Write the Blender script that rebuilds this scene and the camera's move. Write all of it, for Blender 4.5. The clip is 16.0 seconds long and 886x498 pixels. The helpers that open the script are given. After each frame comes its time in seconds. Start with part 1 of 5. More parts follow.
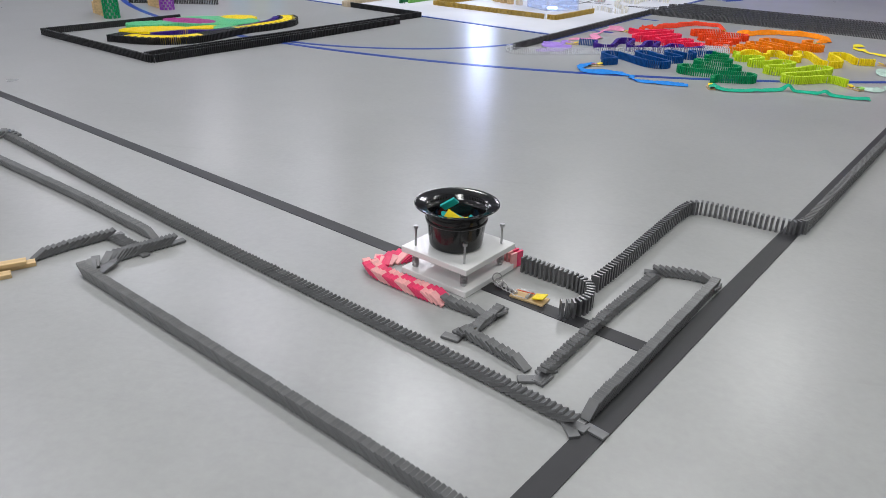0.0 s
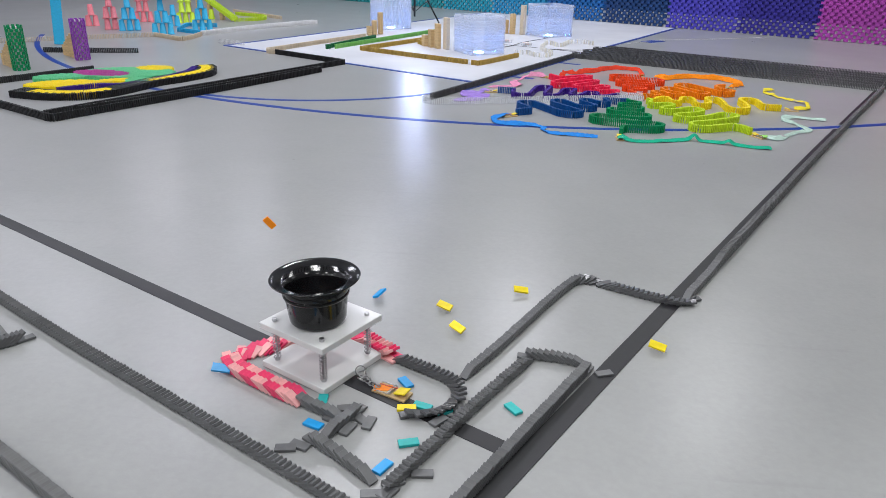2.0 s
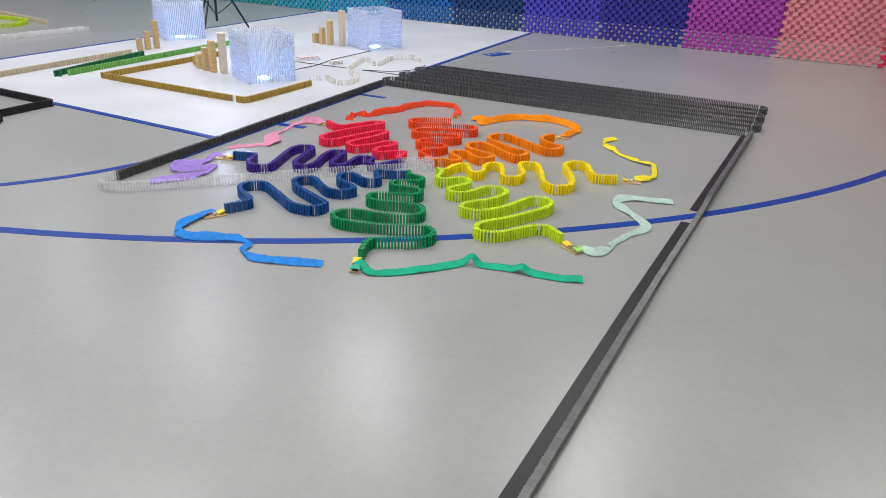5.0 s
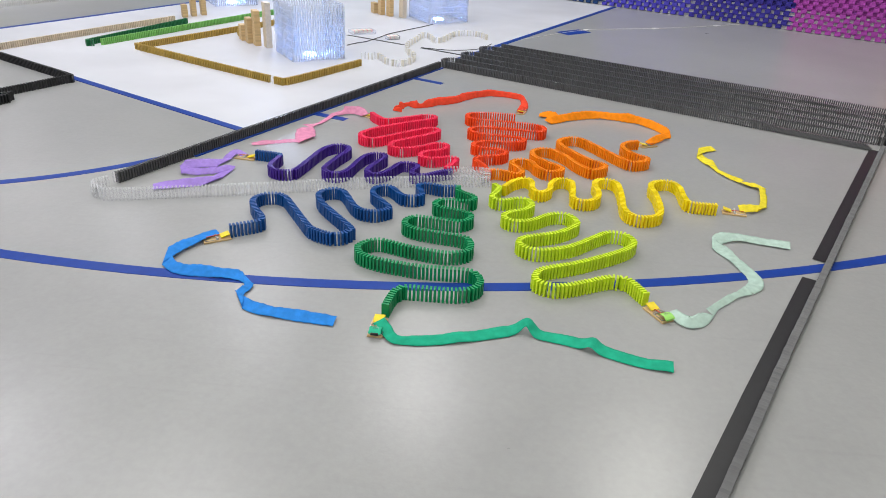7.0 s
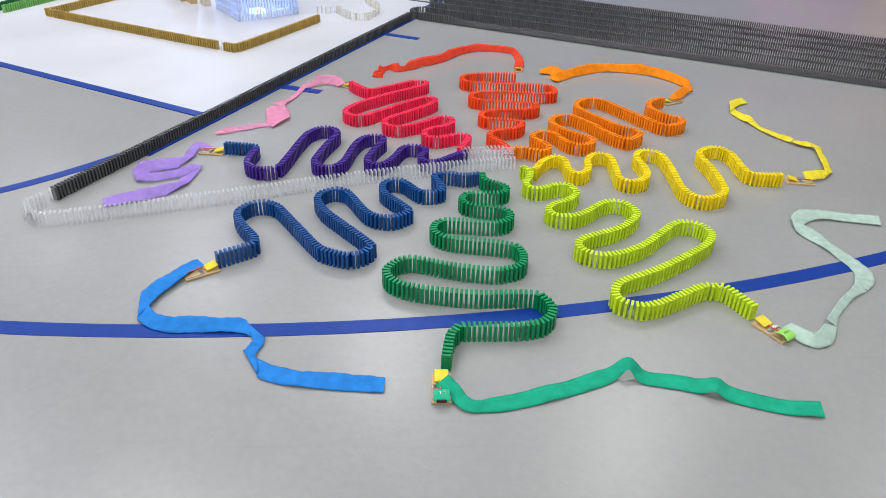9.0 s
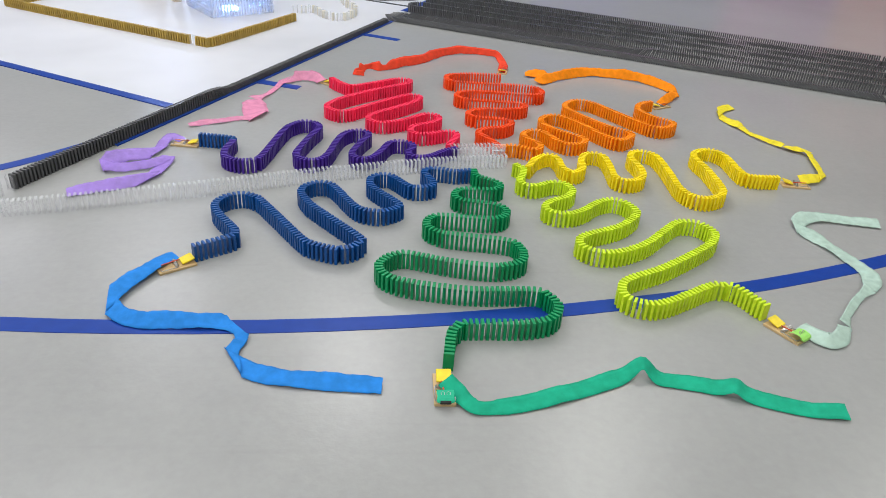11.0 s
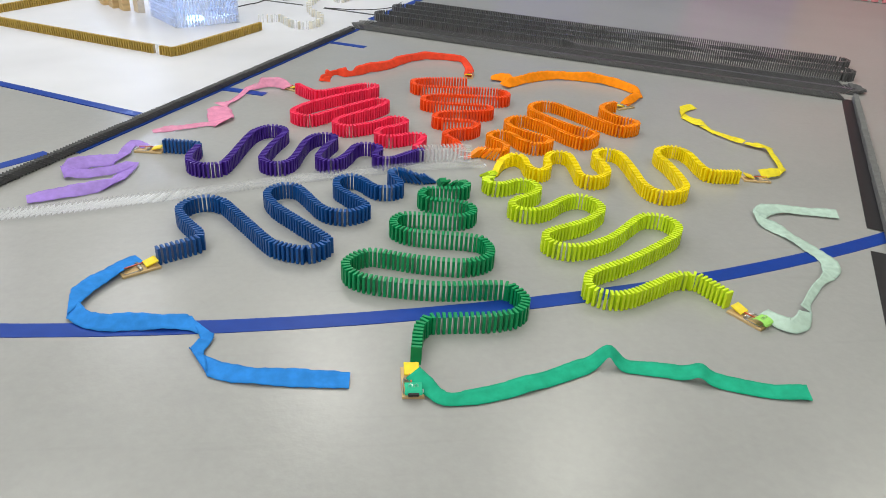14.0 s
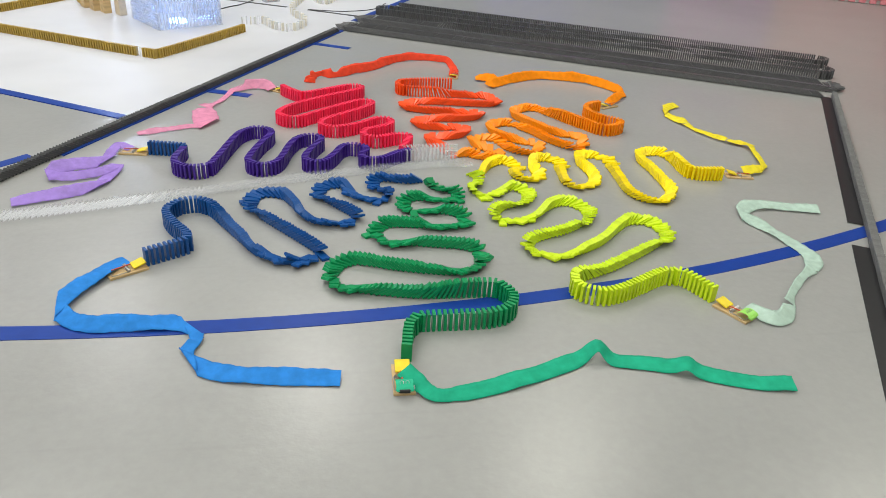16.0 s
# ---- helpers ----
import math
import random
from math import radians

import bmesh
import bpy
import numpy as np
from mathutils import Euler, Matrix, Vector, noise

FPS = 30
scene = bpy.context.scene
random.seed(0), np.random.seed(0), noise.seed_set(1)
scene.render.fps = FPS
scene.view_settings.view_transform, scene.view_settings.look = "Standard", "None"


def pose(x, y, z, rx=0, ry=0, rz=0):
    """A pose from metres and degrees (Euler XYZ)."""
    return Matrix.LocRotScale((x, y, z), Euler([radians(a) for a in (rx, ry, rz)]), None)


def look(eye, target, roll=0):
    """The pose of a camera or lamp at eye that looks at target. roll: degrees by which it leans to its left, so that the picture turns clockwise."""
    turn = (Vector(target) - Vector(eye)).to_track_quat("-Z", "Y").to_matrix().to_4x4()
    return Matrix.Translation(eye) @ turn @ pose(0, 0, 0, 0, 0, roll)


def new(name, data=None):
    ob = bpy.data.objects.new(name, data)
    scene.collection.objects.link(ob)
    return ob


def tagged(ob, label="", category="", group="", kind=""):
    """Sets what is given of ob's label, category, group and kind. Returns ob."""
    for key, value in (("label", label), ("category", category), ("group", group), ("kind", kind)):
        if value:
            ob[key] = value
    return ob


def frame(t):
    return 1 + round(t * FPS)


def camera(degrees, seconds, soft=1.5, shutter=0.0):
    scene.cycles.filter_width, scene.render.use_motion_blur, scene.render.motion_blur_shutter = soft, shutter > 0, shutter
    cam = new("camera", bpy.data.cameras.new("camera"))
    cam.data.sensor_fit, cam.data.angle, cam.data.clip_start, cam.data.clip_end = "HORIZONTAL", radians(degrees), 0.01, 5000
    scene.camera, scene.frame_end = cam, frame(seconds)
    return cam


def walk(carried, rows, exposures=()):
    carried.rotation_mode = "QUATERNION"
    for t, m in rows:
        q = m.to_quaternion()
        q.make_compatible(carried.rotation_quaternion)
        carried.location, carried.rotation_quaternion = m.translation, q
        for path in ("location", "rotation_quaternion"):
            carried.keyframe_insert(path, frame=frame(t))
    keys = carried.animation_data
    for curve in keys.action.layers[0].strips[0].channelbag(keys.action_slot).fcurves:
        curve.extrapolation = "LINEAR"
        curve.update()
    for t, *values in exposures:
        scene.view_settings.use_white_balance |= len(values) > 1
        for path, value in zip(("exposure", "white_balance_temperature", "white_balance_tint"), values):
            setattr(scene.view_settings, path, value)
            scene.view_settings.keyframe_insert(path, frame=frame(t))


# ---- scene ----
cam = camera(63.7, 16.0, soft=0.75)
PATH = [
    (0, (-1.285, -2.422, 0.942), (-1.552, -0.639, 0.077), 1.5),
    (0.5, (-1.265, -2.4, 0.915), (-1.564, -0.616, 0.061), 1.1),
    (1, (-1.248, -2.395, 0.919), (-1.528, -0.601, 0.081), 1.1),
    (1.5, (-1.206, -2.377, 0.948), (-1.436, -0.552, 0.162), 1.2),
    (2, (-1.051, -2.257, 1.064), (-1.205, -0.425, 0.276), 1.4),
    (2.5, (-0.889, -1.959, 1.189), (-0.924, -0.142, 0.356), 0.6),
    (3, (-0.706, -1.574, 1.217), (-0.702, 0.246, 0.388), 0.9),
    (3.5, (-0.512, -1.192, 1.192), (-0.408, 0.636, 0.387), 1.4),
    (4, (-0.363, -0.887, 1.201), (-0.241, 0.94, 0.397), 1.4),
    (6.5, (-0.037, 0.095, 1.219), (-0.054, 1.878, 0.314), 3.6),
    (7, (-0.1, 0.275, 1.208), (-0.174, 2.049, 0.286), 3.0),
    (7.5, (-0.161, 0.479, 1.201), (-0.262, 2.245, 0.268), 3.1),
    (8, (-0.262, 0.633, 1.186), (-0.382, 2.388, 0.234), 2.9),
    (8.5, (-0.386, 0.743, 1.158), (-0.337, 2.459, 0.133), 0.2),
    (9, (-0.438, 0.823, 1.15), (-0.334, 2.518, 0.094), 1.5),
    (11.5, (-0.532, 0.903, 1.006), (-0.316, 2.627, 0.015), 4.0),
    (12, (-0.536, 0.876, 0.999), (-0.344, 2.609, 0.018), 4.0),
    (12.5, (-0.521, 0.877, 0.988), (-0.327, 2.607, 0.004), 4.1),
    (13, (-0.504, 0.88, 0.988), (-0.287, 2.608, 0.005), 3.7),
    (13.5, (-0.503, 0.88, 0.99), (-0.249, 2.604, 0.009), 3.6),
    (14, (-0.501, 0.875, 0.992), (-0.221, 2.6, 0.019), 3.7),
    (14.5, (-0.503, 0.869, 0.991), (-0.205, 2.591, 0.018), 3.8),
    (15, (-0.503, 0.869, 0.988), (-0.194, 2.589, 0.017), 3.7),
    (15.5, (-0.509, 0.868, 0.987), (-0.191, 2.589, 0.019), 3.7),
    (16, (-0.512, 0.863, 0.987), (-0.19, 2.585, 0.021), 3.7),
]
walk(cam, [(t, look(eye, target, roll)) for t, eye, target, roll in PATH],
     exposures=[(0, 0.12, 6130, 14), (1.0, 0.13, 6100, 15), (2.0, 0.14, 6030, 15), (2.5, 0.14, 6080, 15), (3.5, 0.16, 6260, 13), (4, 0.16, 6300, 13), (7, 0.17, 6380, 13), (9, 0.18, 6180, 14), (12, 0.16, 6440, 10), (16, 0.17, 6680, 8)])

# the hall is a sports hall; U runs along the domino wall and V away from the visitor
U = Vector((-0.868, 0.497, 0))
V = Vector((0.497, 0.868, 0))
MOVES = []          # (thing, rows) to key at the end


# ---------- world and light ----------
world = bpy.data.worlds.new("hall")
scene.world = world
world.use_nodes = True
world.node_tree.nodes["Background"].inputs[0].default_value = (0.75, 0.8, 0.9, 1)
world.node_tree.nodes["Background"].inputs[1].default_value = 0.05

CEILING = 5.2


def area_lamp(name, place, target, size, watts, colour):
    data = bpy.data.lights.new(name, "AREA")
    data.shape, data.size, data.size_y, data.energy, data.color = "RECTANGLE", size[0], size[1], watts, colour
    ob = new(name, data)
    ob.matrix_world = look(place, target)
    return ob


# rows of small high-bay lamps, parallel to the domino wall
for i, watts in ((-2, 50), (-1, 58), (0, 72), (1, 56), (2, 52), (3, 52)):
    # i 3 and j -5, -4: unseen fill, added to brighten floor and faces
    for j in range(-5, 1):
        spot = Vector((-0.7, 8.2, 0)) + U * 3.2 * i + V * 4.0 * j
        area_lamp("ceiling_lamp", (spot.x, spot.y, CEILING - 0.15), (spot.x, spot.y + 0.001, 0), (0.7, 0.7), watts * ((1.15, 1.2, 0.74, 1.08, 0.72, 1.05) if i < 0 else (0.9, 0.95, 0.36, 0.64, 0.98, 1.02) if i == 0 else (0.55, 0.55, 0.26, 0.48, 0.82, 1.0 if i == 1 else 0.75))[j + 5], (1.0, 0.995, 0.89) if i < 0 else (1.0, 0.985, 0.95) if i == 0 else (0.98, 0.975, 1.0))


# ---------- materials ----------
def nodes_of(name):
    m = bpy.data.materials.new(name)
    m.use_nodes = True
    nt = m.node_tree
    return m, nt, nt.nodes["Principled BSDF"]


def link(nt, a, b):
    nt.links.new(a, b)


def varied(nt, colour, scale, low, high, detail=3.0, per_piece=0.0):
    """Colour times a noise between low and high, and a little per piece."""
    n = nt.nodes.new("ShaderNodeTexNoise")
    n.inputs["Scale"].default_value, n.inputs["Detail"].default_value = scale, detail
    tc = nt.nodes.new("ShaderNodeTexCoord")
    link(nt, tc.outputs["Object"], n.inputs["Vector"])
    r = nt.nodes.new("ShaderNodeMapRange")
    r.inputs[1].default_value, r.inputs[2].default_value = 0.3, 0.7
    r.inputs[3].default_value, r.inputs[4].default_value = low, high
    link(nt, n.outputs[0], r.inputs[0])
    value = r.outputs[0]
    if per_piece:
        info = nt.nodes.new("ShaderNodeObjectInfo")
        s = nt.nodes.new("ShaderNodeMapRange")
        s.inputs[3].default_value, s.inputs[4].default_value = 1 - per_piece, 1 + per_piece
        link(nt, info.outputs["Random"], s.inputs[0])
        mul = nt.nodes.new("ShaderNodeMath")
        mul.operation = "MULTIPLY"
        link(nt, value, mul.inputs[0])
        link(nt, s.outputs[0], mul.inputs[1])
        value = mul.outputs[0]
    mix = nt.nodes.new("ShaderNodeVectorMath")
    mix.operation = "SCALE"
    mix.inputs[0].default_value = colour[:3]
    link(nt, value, mix.inputs["Scale"])
    return mix.outputs[0], n.outputs[0], tc


def plastic(name, colour, rough=0.38, spread=0.1, scale=60, spec=0.4):
    m, nt, p = nodes_of(name)
    col, fac, tc = varied(nt, colour, scale, 0.9, 1.06, per_piece=spread)
    link(nt, col, p.inputs["Base Color"])
    p.inputs["Roughness"].default_value = rough
    p.inputs["Specular IOR Level"].default_value = spec
    n = nt.nodes.new("ShaderNodeTexNoise")
    n.inputs["Scale"].default_value = 900
    link(nt, tc.outputs["Object"], n.inputs["Vector"])
    b = nt.nodes.new("ShaderNodeBump")
    b.inputs["Strength"].default_value, b.inputs["Distance"].default_value = 0.15, 0.0004
    link(nt, n.outputs[0], b.inputs["Height"])
    link(nt, b.outputs[0], p.inputs["Normal"])
    return m


def clear_plastic(name, tint=(0.70, 0.72, 0.75), solid=0.010, through_colour=(1.0, 1.0, 1.0)):
    m, nt, p = nodes_of(name)
    p.inputs["Base Color"].default_value = (*tint, 1)
    p.inputs["Roughness"].default_value = 0.07
    p.inputs["IOR"].default_value = 1.49
    t = nt.nodes.new("ShaderNodeBsdfTransparent")
    t.inputs[0].default_value = (*through_colour, 1)
    mix = nt.nodes.new("ShaderNodeMixShader")
    f = nt.nodes.new("ShaderNodeFresnel")
    f.inputs[0].default_value = 1.08
    add = nt.nodes.new("ShaderNodeMath")
    add.operation = "ADD"
    add.use_clamp = True
    add.inputs[1].default_value = solid
    link(nt, f.outputs[0], add.inputs[0])
    link(nt, add.outputs[0], mix.inputs[0])
    link(nt, t.outputs[0], mix.inputs[1])
    link(nt, p.outputs[0], mix.inputs[2])
    link(nt, mix.outputs[0], nt.nodes["Material Output"].inputs[0])
    return m


def floor_material():
    m, nt, p = nodes_of("sports_floor")
    col, fac, tc = varied(nt, (0.332, 0.336, 0.336), 0.7, 0.93, 1.05, 6.0)
    # scuffs: small dark specks and faint rubbed streaks
    v = nt.nodes.new("ShaderNodeTexVoronoi")
    v.inputs["Scale"].default_value = 2.2
    link(nt, tc.outputs["Object"], v.inputs["Vector"])
    r = nt.nodes.new("ShaderNodeMapRange")
    r.inputs[1].default_value, r.inputs[2].default_value = 0.006, 0.02
    r.inputs[3].default_value, r.inputs[4].default_value = 0.55, 1.0
    link(nt, v.outputs["Distance"], r.inputs[0])
    # faint rubbed streaks from shoes and trolleys, and fine mottling
    mp = nt.nodes.new("ShaderNodeMapping")
    mp.inputs["Scale"].default_value, mp.inputs["Rotation"].default_value = (1.6, 34, 1), (0, 0, 0.7)
    link(nt, tc.outputs["Object"], mp.inputs["Vector"])
    value = r.outputs[0]
    for vec, scale, a, b, lo, hi in ((mp.outputs[0], 1.0, 0.62, 0.74, 1.0, 0.955), (tc.outputs["Object"], 55, 0.3, 0.7, 0.965, 1.03), (tc.outputs["Object"], 6, 0.35, 0.65, 0.975, 1.02)):
        nn = nt.nodes.new("ShaderNodeTexNoise")
        nn.inputs["Scale"].default_value, nn.inputs["Detail"].default_value = scale, 5
        link(nt, vec, nn.inputs["Vector"])
        q = nt.nodes.new("ShaderNodeMapRange")
        for k, num in enumerate((a, b, lo, hi)):
            q.inputs[k + 1].default_value = num
        link(nt, nn.outputs[0], q.inputs[0])
        mu = nt.nodes.new("ShaderNodeMath")
        mu.operation = "MULTIPLY"
        link(nt, value, mu.inputs[0])
        link(nt, q.outputs[0], mu.inputs[1])
        value = mu.outputs[0]
    s = nt.nodes.new("ShaderNodeVectorMath")
    s.operation = "SCALE"
    link(nt, col, s.inputs[0])
    link(nt, value, s.inputs["Scale"])
    link(nt, s.outputs[0], p.inputs["Base Color"])
    n2 = nt.nodes.new("ShaderNodeTexNoise")
    n2.inputs["Scale"].default_value, n2.inputs["Detail"].default_value = 3.0, 8.0
    link(nt, tc.outputs["Object"], n2.inputs["Vector"])
    rr = nt.nodes.new("ShaderNodeMapRange")
    rr.inputs[3].default_value, rr.inputs[4].default_value = 0.25, 0.34
    link(nt, n2.outputs[0], rr.inputs[0])
    link(nt, rr.outputs[0], p.inputs["Roughness"])
    p.inputs["Specular IOR Level"].default_value = 0.5
    n3 = nt.nodes.new("ShaderNodeTexNoise")
    n3.inputs["Scale"].default_value, n3.inputs["Detail"].default_value = 95, 2
    link(nt, tc.outputs["Object"], n3.inputs["Vector"])
    b = nt.nodes.new("ShaderNodeBump")
    b.inputs["Strength"].default_value, b.inputs["Distance"].default_value = 0.30, 0.0009
    link(nt, n3.outputs[0], b.inputs["Height"])
    link(nt, b.outputs[0], p.inputs["Normal"])
    return m


def grained(name, colour, rough, scale=(4, 60, 60), low=0.75, high=1.15, metal=0.0):
    """Wood grain or brushed streaks along x."""
    m, nt, p = nodes_of(name)
    col, fac, tc = varied(nt, colour, 1.0, low, high, 4.0, per_piece=0.08)
    mp = nt.nodes.new("ShaderNodeMapping")
    mp.inputs["Scale"].default_value = scale
    link(nt, tc.outputs["Object"], mp.inputs["Vector"])
    for nd in nt.nodes:
        if nd.type == "TEX_NOISE":
            link(nt, mp.outputs[0], nd.inputs["Vector"])
    link(nt, col, p.inputs["Base Color"])
    p.inputs["Roughness"].default_value, p.inputs["Metallic"].default_value = rough, metal
    return m


def crepe(name, colour, sheer=0.12):
    """Crinkled crepe paper: fine cross ripples, slightly sheer."""
    m, nt, p = nodes_of(name)
    col, fac, tc = varied(nt, colour, 40, 0.86, 1.1, 4.0)
    link(nt, col, p.inputs["Base Color"])
    p.inputs["Roughness"].default_value, p.inputs["Specular IOR Level"].default_value = 0.85, 0.15
    n = nt.nodes.new("ShaderNodeTexNoise")
    n.inputs["Scale"].default_value, n.inputs["Detail"].default_value = 450, 3
    link(nt, tc.outputs["Object"], n.inputs["Vector"])
    b = nt.nodes.new("ShaderNodeBump")
    b.inputs["Strength"].default_value, b.inputs["Distance"].default_value = 0.6, 0.001
    link(nt, n.outputs[0], b.inputs["Height"])
    link(nt, b.outputs[0], p.inputs["Normal"])
    t = nt.nodes.new("ShaderNodeBsdfTransparent")
    mix = nt.nodes.new("ShaderNodeMixShader")
    mix.inputs[0].default_value = 1 - sheer
    link(nt, t.outputs[0], mix.inputs[1])
    link(nt, p.outputs[0], mix.inputs[2])
    link(nt, mix.outputs[0], nt.nodes["Material Output"].inputs[0])
    return m


def glowing(name, colour, strength):
    m, nt, p = nodes_of(name)
    p.inputs["Base Color"].default_value = (*colour, 1)
    p.inputs["Emission Color"].default_value = (*colour, 1)
    p.inputs["Emission Strength"].default_value = strength
    return m


M_FLOOR = floor_material()
M_WHITE_SHEET = plastic("white_vinyl", (0.60, 0.61, 0.655), 0.48, 0, 1.5, 0.3)
M_TAPE = plastic("charcoal_tape", (0.020, 0.020, 0.023), 0.40, 0, 30, 0.35)
M_BLUE_LINE = plastic("blue_floor_paint", (0.010, 0.050, 0.31), 0.36, 0, 25, 0.15)
M_DARK = plastic("charcoal_plastic", (0.098, 0.099, 0.105), 0.28, 0.14, 60, 0.8)
# paler charcoal: the light that fallen faces reflect is put into the colour
M_FORE = plastic("lit_charcoal_plastic", (0.135, 0.137, 0.142), 0.36, 0.14, 60, 0.5)
M_DEEP = plastic("deep_charcoal_plastic", (0.070, 0.071, 0.075), 0.36, 0.14, 60, 0.5)
M_BLACK = plastic("black_plastic", (0.018, 0.018, 0.02), 0.4, 0.1)
M_BLUE = plastic("navy_blue_plastic", (0.006, 0.078, 0.30), 0.36, spec=0.3)
M_PURPLE = plastic("purple_plastic", (0.062, 0.022, 0.28), 0.36, spec=0.3)
M_CRIMSON = plastic("crimson_plastic", (0.98, 0.034, 0.11), 0.36, spec=0.3)
M_RED = plastic("red_orange_plastic", (0.95, 0.088, 0.013), 0.36, spec=0.3)
M_ORANGE = plastic("orange_plastic", (1.0, 0.29, 0.004), 0.36, spec=0.3)
M_YELLOW = plastic("yellow_plastic", (1.0, 0.79, 0.008), 0.36, spec=0.3)
M_LIME = plastic("lime_plastic", (0.63, 0.82, 0.024), 0.36, spec=0.3)
M_GREEN = plastic("green_plastic", (0.004, 0.28, 0.10), 0.36, spec=0.3)
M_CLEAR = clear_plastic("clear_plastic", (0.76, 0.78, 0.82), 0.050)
# brightness of light-catching sides, put into a paler, denser clear plastic
M_CLEAR_LIT = clear_plastic("clear_plastic_lit", (0.86, 0.88, 0.92), 0.25)
M_FROSTED = clear_plastic("frosted_clear_plastic", (0.84, 0.88, 0.97), 0.24)
# light scatters on through the frosted pieces
_nt = M_FROSTED.node_tree
_tr = _nt.nodes.new("ShaderNodeBsdfTranslucent")
_tr.inputs[0].default_value = (0.90, 0.94, 1.0, 1)
_mx = _nt.nodes.new("ShaderNodeMixShader")
_mx.inputs[0].default_value = 0.55
_old = next(n for n in _nt.nodes if n.type == "MIX_SHADER" and n != _mx)
link(_nt, _nt.nodes["Principled BSDF"].outputs[0], _mx.inputs[1])
link(_nt, _tr.outputs[0], _mx.inputs[2])
link(_nt, _mx.outputs[0], _old.inputs[2])
M_HOTPINK = plastic("hot_pink_plastic", (0.82, 0.055, 0.16), 0.36)
M_PALEPINK = plastic("pale_pink_plastic", (0.88, 0.42, 0.42), 0.36)
M_GOLD = plastic("ochre_plastic", (0.46, 0.31, 0.06), 0.36, 0.12)
M_BEIGE = plastic("beige_plastic", (0.66, 0.56, 0.42), 0.4, 0.08)
M_LIGHTGREEN = plastic("light_green_plastic", (0.20, 0.50, 0.12), 0.38)
M_DARKGREEN = plastic("dark_green_plastic", (0.01, 0.15, 0.05), 0.38)
M_TEAL = plastic("teal_plastic", (0.02, 0.42, 0.42), 0.36)
M_SKY = plastic("sky_blue_plastic", (0.02, 0.33, 0.75), 0.36)
M_MAGENTA = plastic("magenta_plastic", (0.50, 0.05, 0.32), 0.36)
M_MINTGREEN = plastic("mint_plastic", (0.16, 0.66, 0.32), 0.36)
M_CREAM = plastic("cream_plastic", (0.80, 0.76, 0.66), 0.35, 0.04)
M_WHITE = plastic("white_plastic", (0.80, 0.80, 0.80), 0.3, 0.04)
M_WOOD = grained("pale_wood", (0.62, 0.44, 0.22), 0.55)
M_STEEL = grained("zinc_steel", (0.50, 0.50, 0.51), 0.32, (60, 60, 60), 0.8, 1.1, 1.0)
M_ACRYLIC = plastic("white_acrylic", (0.83, 0.83, 0.83), 0.18, 0, 4)
M_GLOSS_BLACK = plastic("glossy_black_plastic", (0.008, 0.008, 0.009), 0.07, 0, 8, 0.45)
M_LED = glowing("blue_led", (0.13, 0.35, 1.0), 42)


# ---------- mesh helpers ----------
def box(bm, size, centre=(0, 0, 0), bevel=0.0, turn=None):
    """A box, with chamfered edges where bevel is given."""
    r = bmesh.ops.create_cube(bm, size=1)
    vs = r["verts"]
    for v in vs:
        v.co = Vector((v.co.x * size[0], v.co.y * size[1], v.co.z * size[2]))
    if bevel:
        edges = list({e for v in vs for e in v.link_edges})
        r = bmesh.ops.bevel(bm, geom=edges, offset=bevel, segments=1, affect="EDGES")
        vs = list({v for f in r["faces"] for v in f.verts} | {v for v in vs if v.is_valid})
    for v in vs:
        if turn:
            v.co = turn @ v.co
        v.co += Vector(centre)
    return vs


def to_mesh(name, bm, material, smooth=False):
    me = bpy.data.meshes.new(name)
    bmesh.ops.recalc_face_normals(bm, faces=bm.faces)
    bm.to_mesh(me)
    bm.free()
    me.materials.append(material)
    if smooth:
        for p in me.polygons:
            p.use_smooth = True
    return me


def part(name, bm, material, parent, label="", smooth=False):
    ob = new(name, to_mesh(name, bm, material, smooth))
    ob.parent = parent
    if label:
        tagged(ob, label)
    return ob


def thing(name, place, label, category, group="", kind=""):
    ob = new(name)
    ob.empty_display_size = 0.05
    ob.matrix_world = place if isinstance(place, Matrix) else pose(*place)
    return tagged(ob, label, category, group, kind)


def single(name, bm, material, place, label, category, group="", kind="", smooth=False):
    ob = new(name, to_mesh(name, bm, material, smooth))
    ob.matrix_world = place if isinstance(place, Matrix) else pose(*place)
    return tagged(ob, label, category, group, kind)


def lathe(bm, profile, steps=40, centre=(0, 0)):
    """Turns (radius, z) pairs round the z axis."""
    rings = []
    for r, z in profile:
        rings.append([bm.verts.new((centre[0] + r * math.cos(2 * math.pi * k / steps), centre[1] + r * math.sin(2 * math.pi * k / steps), z)) for k in range(steps)])
    for a, b in zip(rings, rings[1:]):
        for k in range(steps):
            bm.faces.new((a[k], a[(k + 1) % steps], b[(k + 1) % steps], b[k]))
    return rings


def tube(bm, points, radius, sides=6):
    """A wire through the points."""
    pts = [Vector(p) for p in points]
    rings = []
    for i, p in enumerate(pts):
        d = (pts[min(i + 1, len(pts) - 1)] - pts[max(i - 1, 0)]).normalized()
        a = d.cross(Vector((0, 0, 1)))
        if a.length < 1e-4:
            a = Vector((1, 0, 0))
        a.normalize()
        b = d.cross(a)
        rings.append([bm.verts.new(p + radius * (math.cos(2 * math.pi * k / sides) * a + math.sin(2 * math.pi * k / sides) * b)) for k in range(sides)])
    for a, b in zip(rings, rings[1:]):
        for k in range(sides):
            bm.faces.new((a[k], a[(k + 1) % sides], b[(k + 1) % sides], b[k]))
    bm.faces.new(rings[0][::-1])
    bm.faces.new(rings[-1])


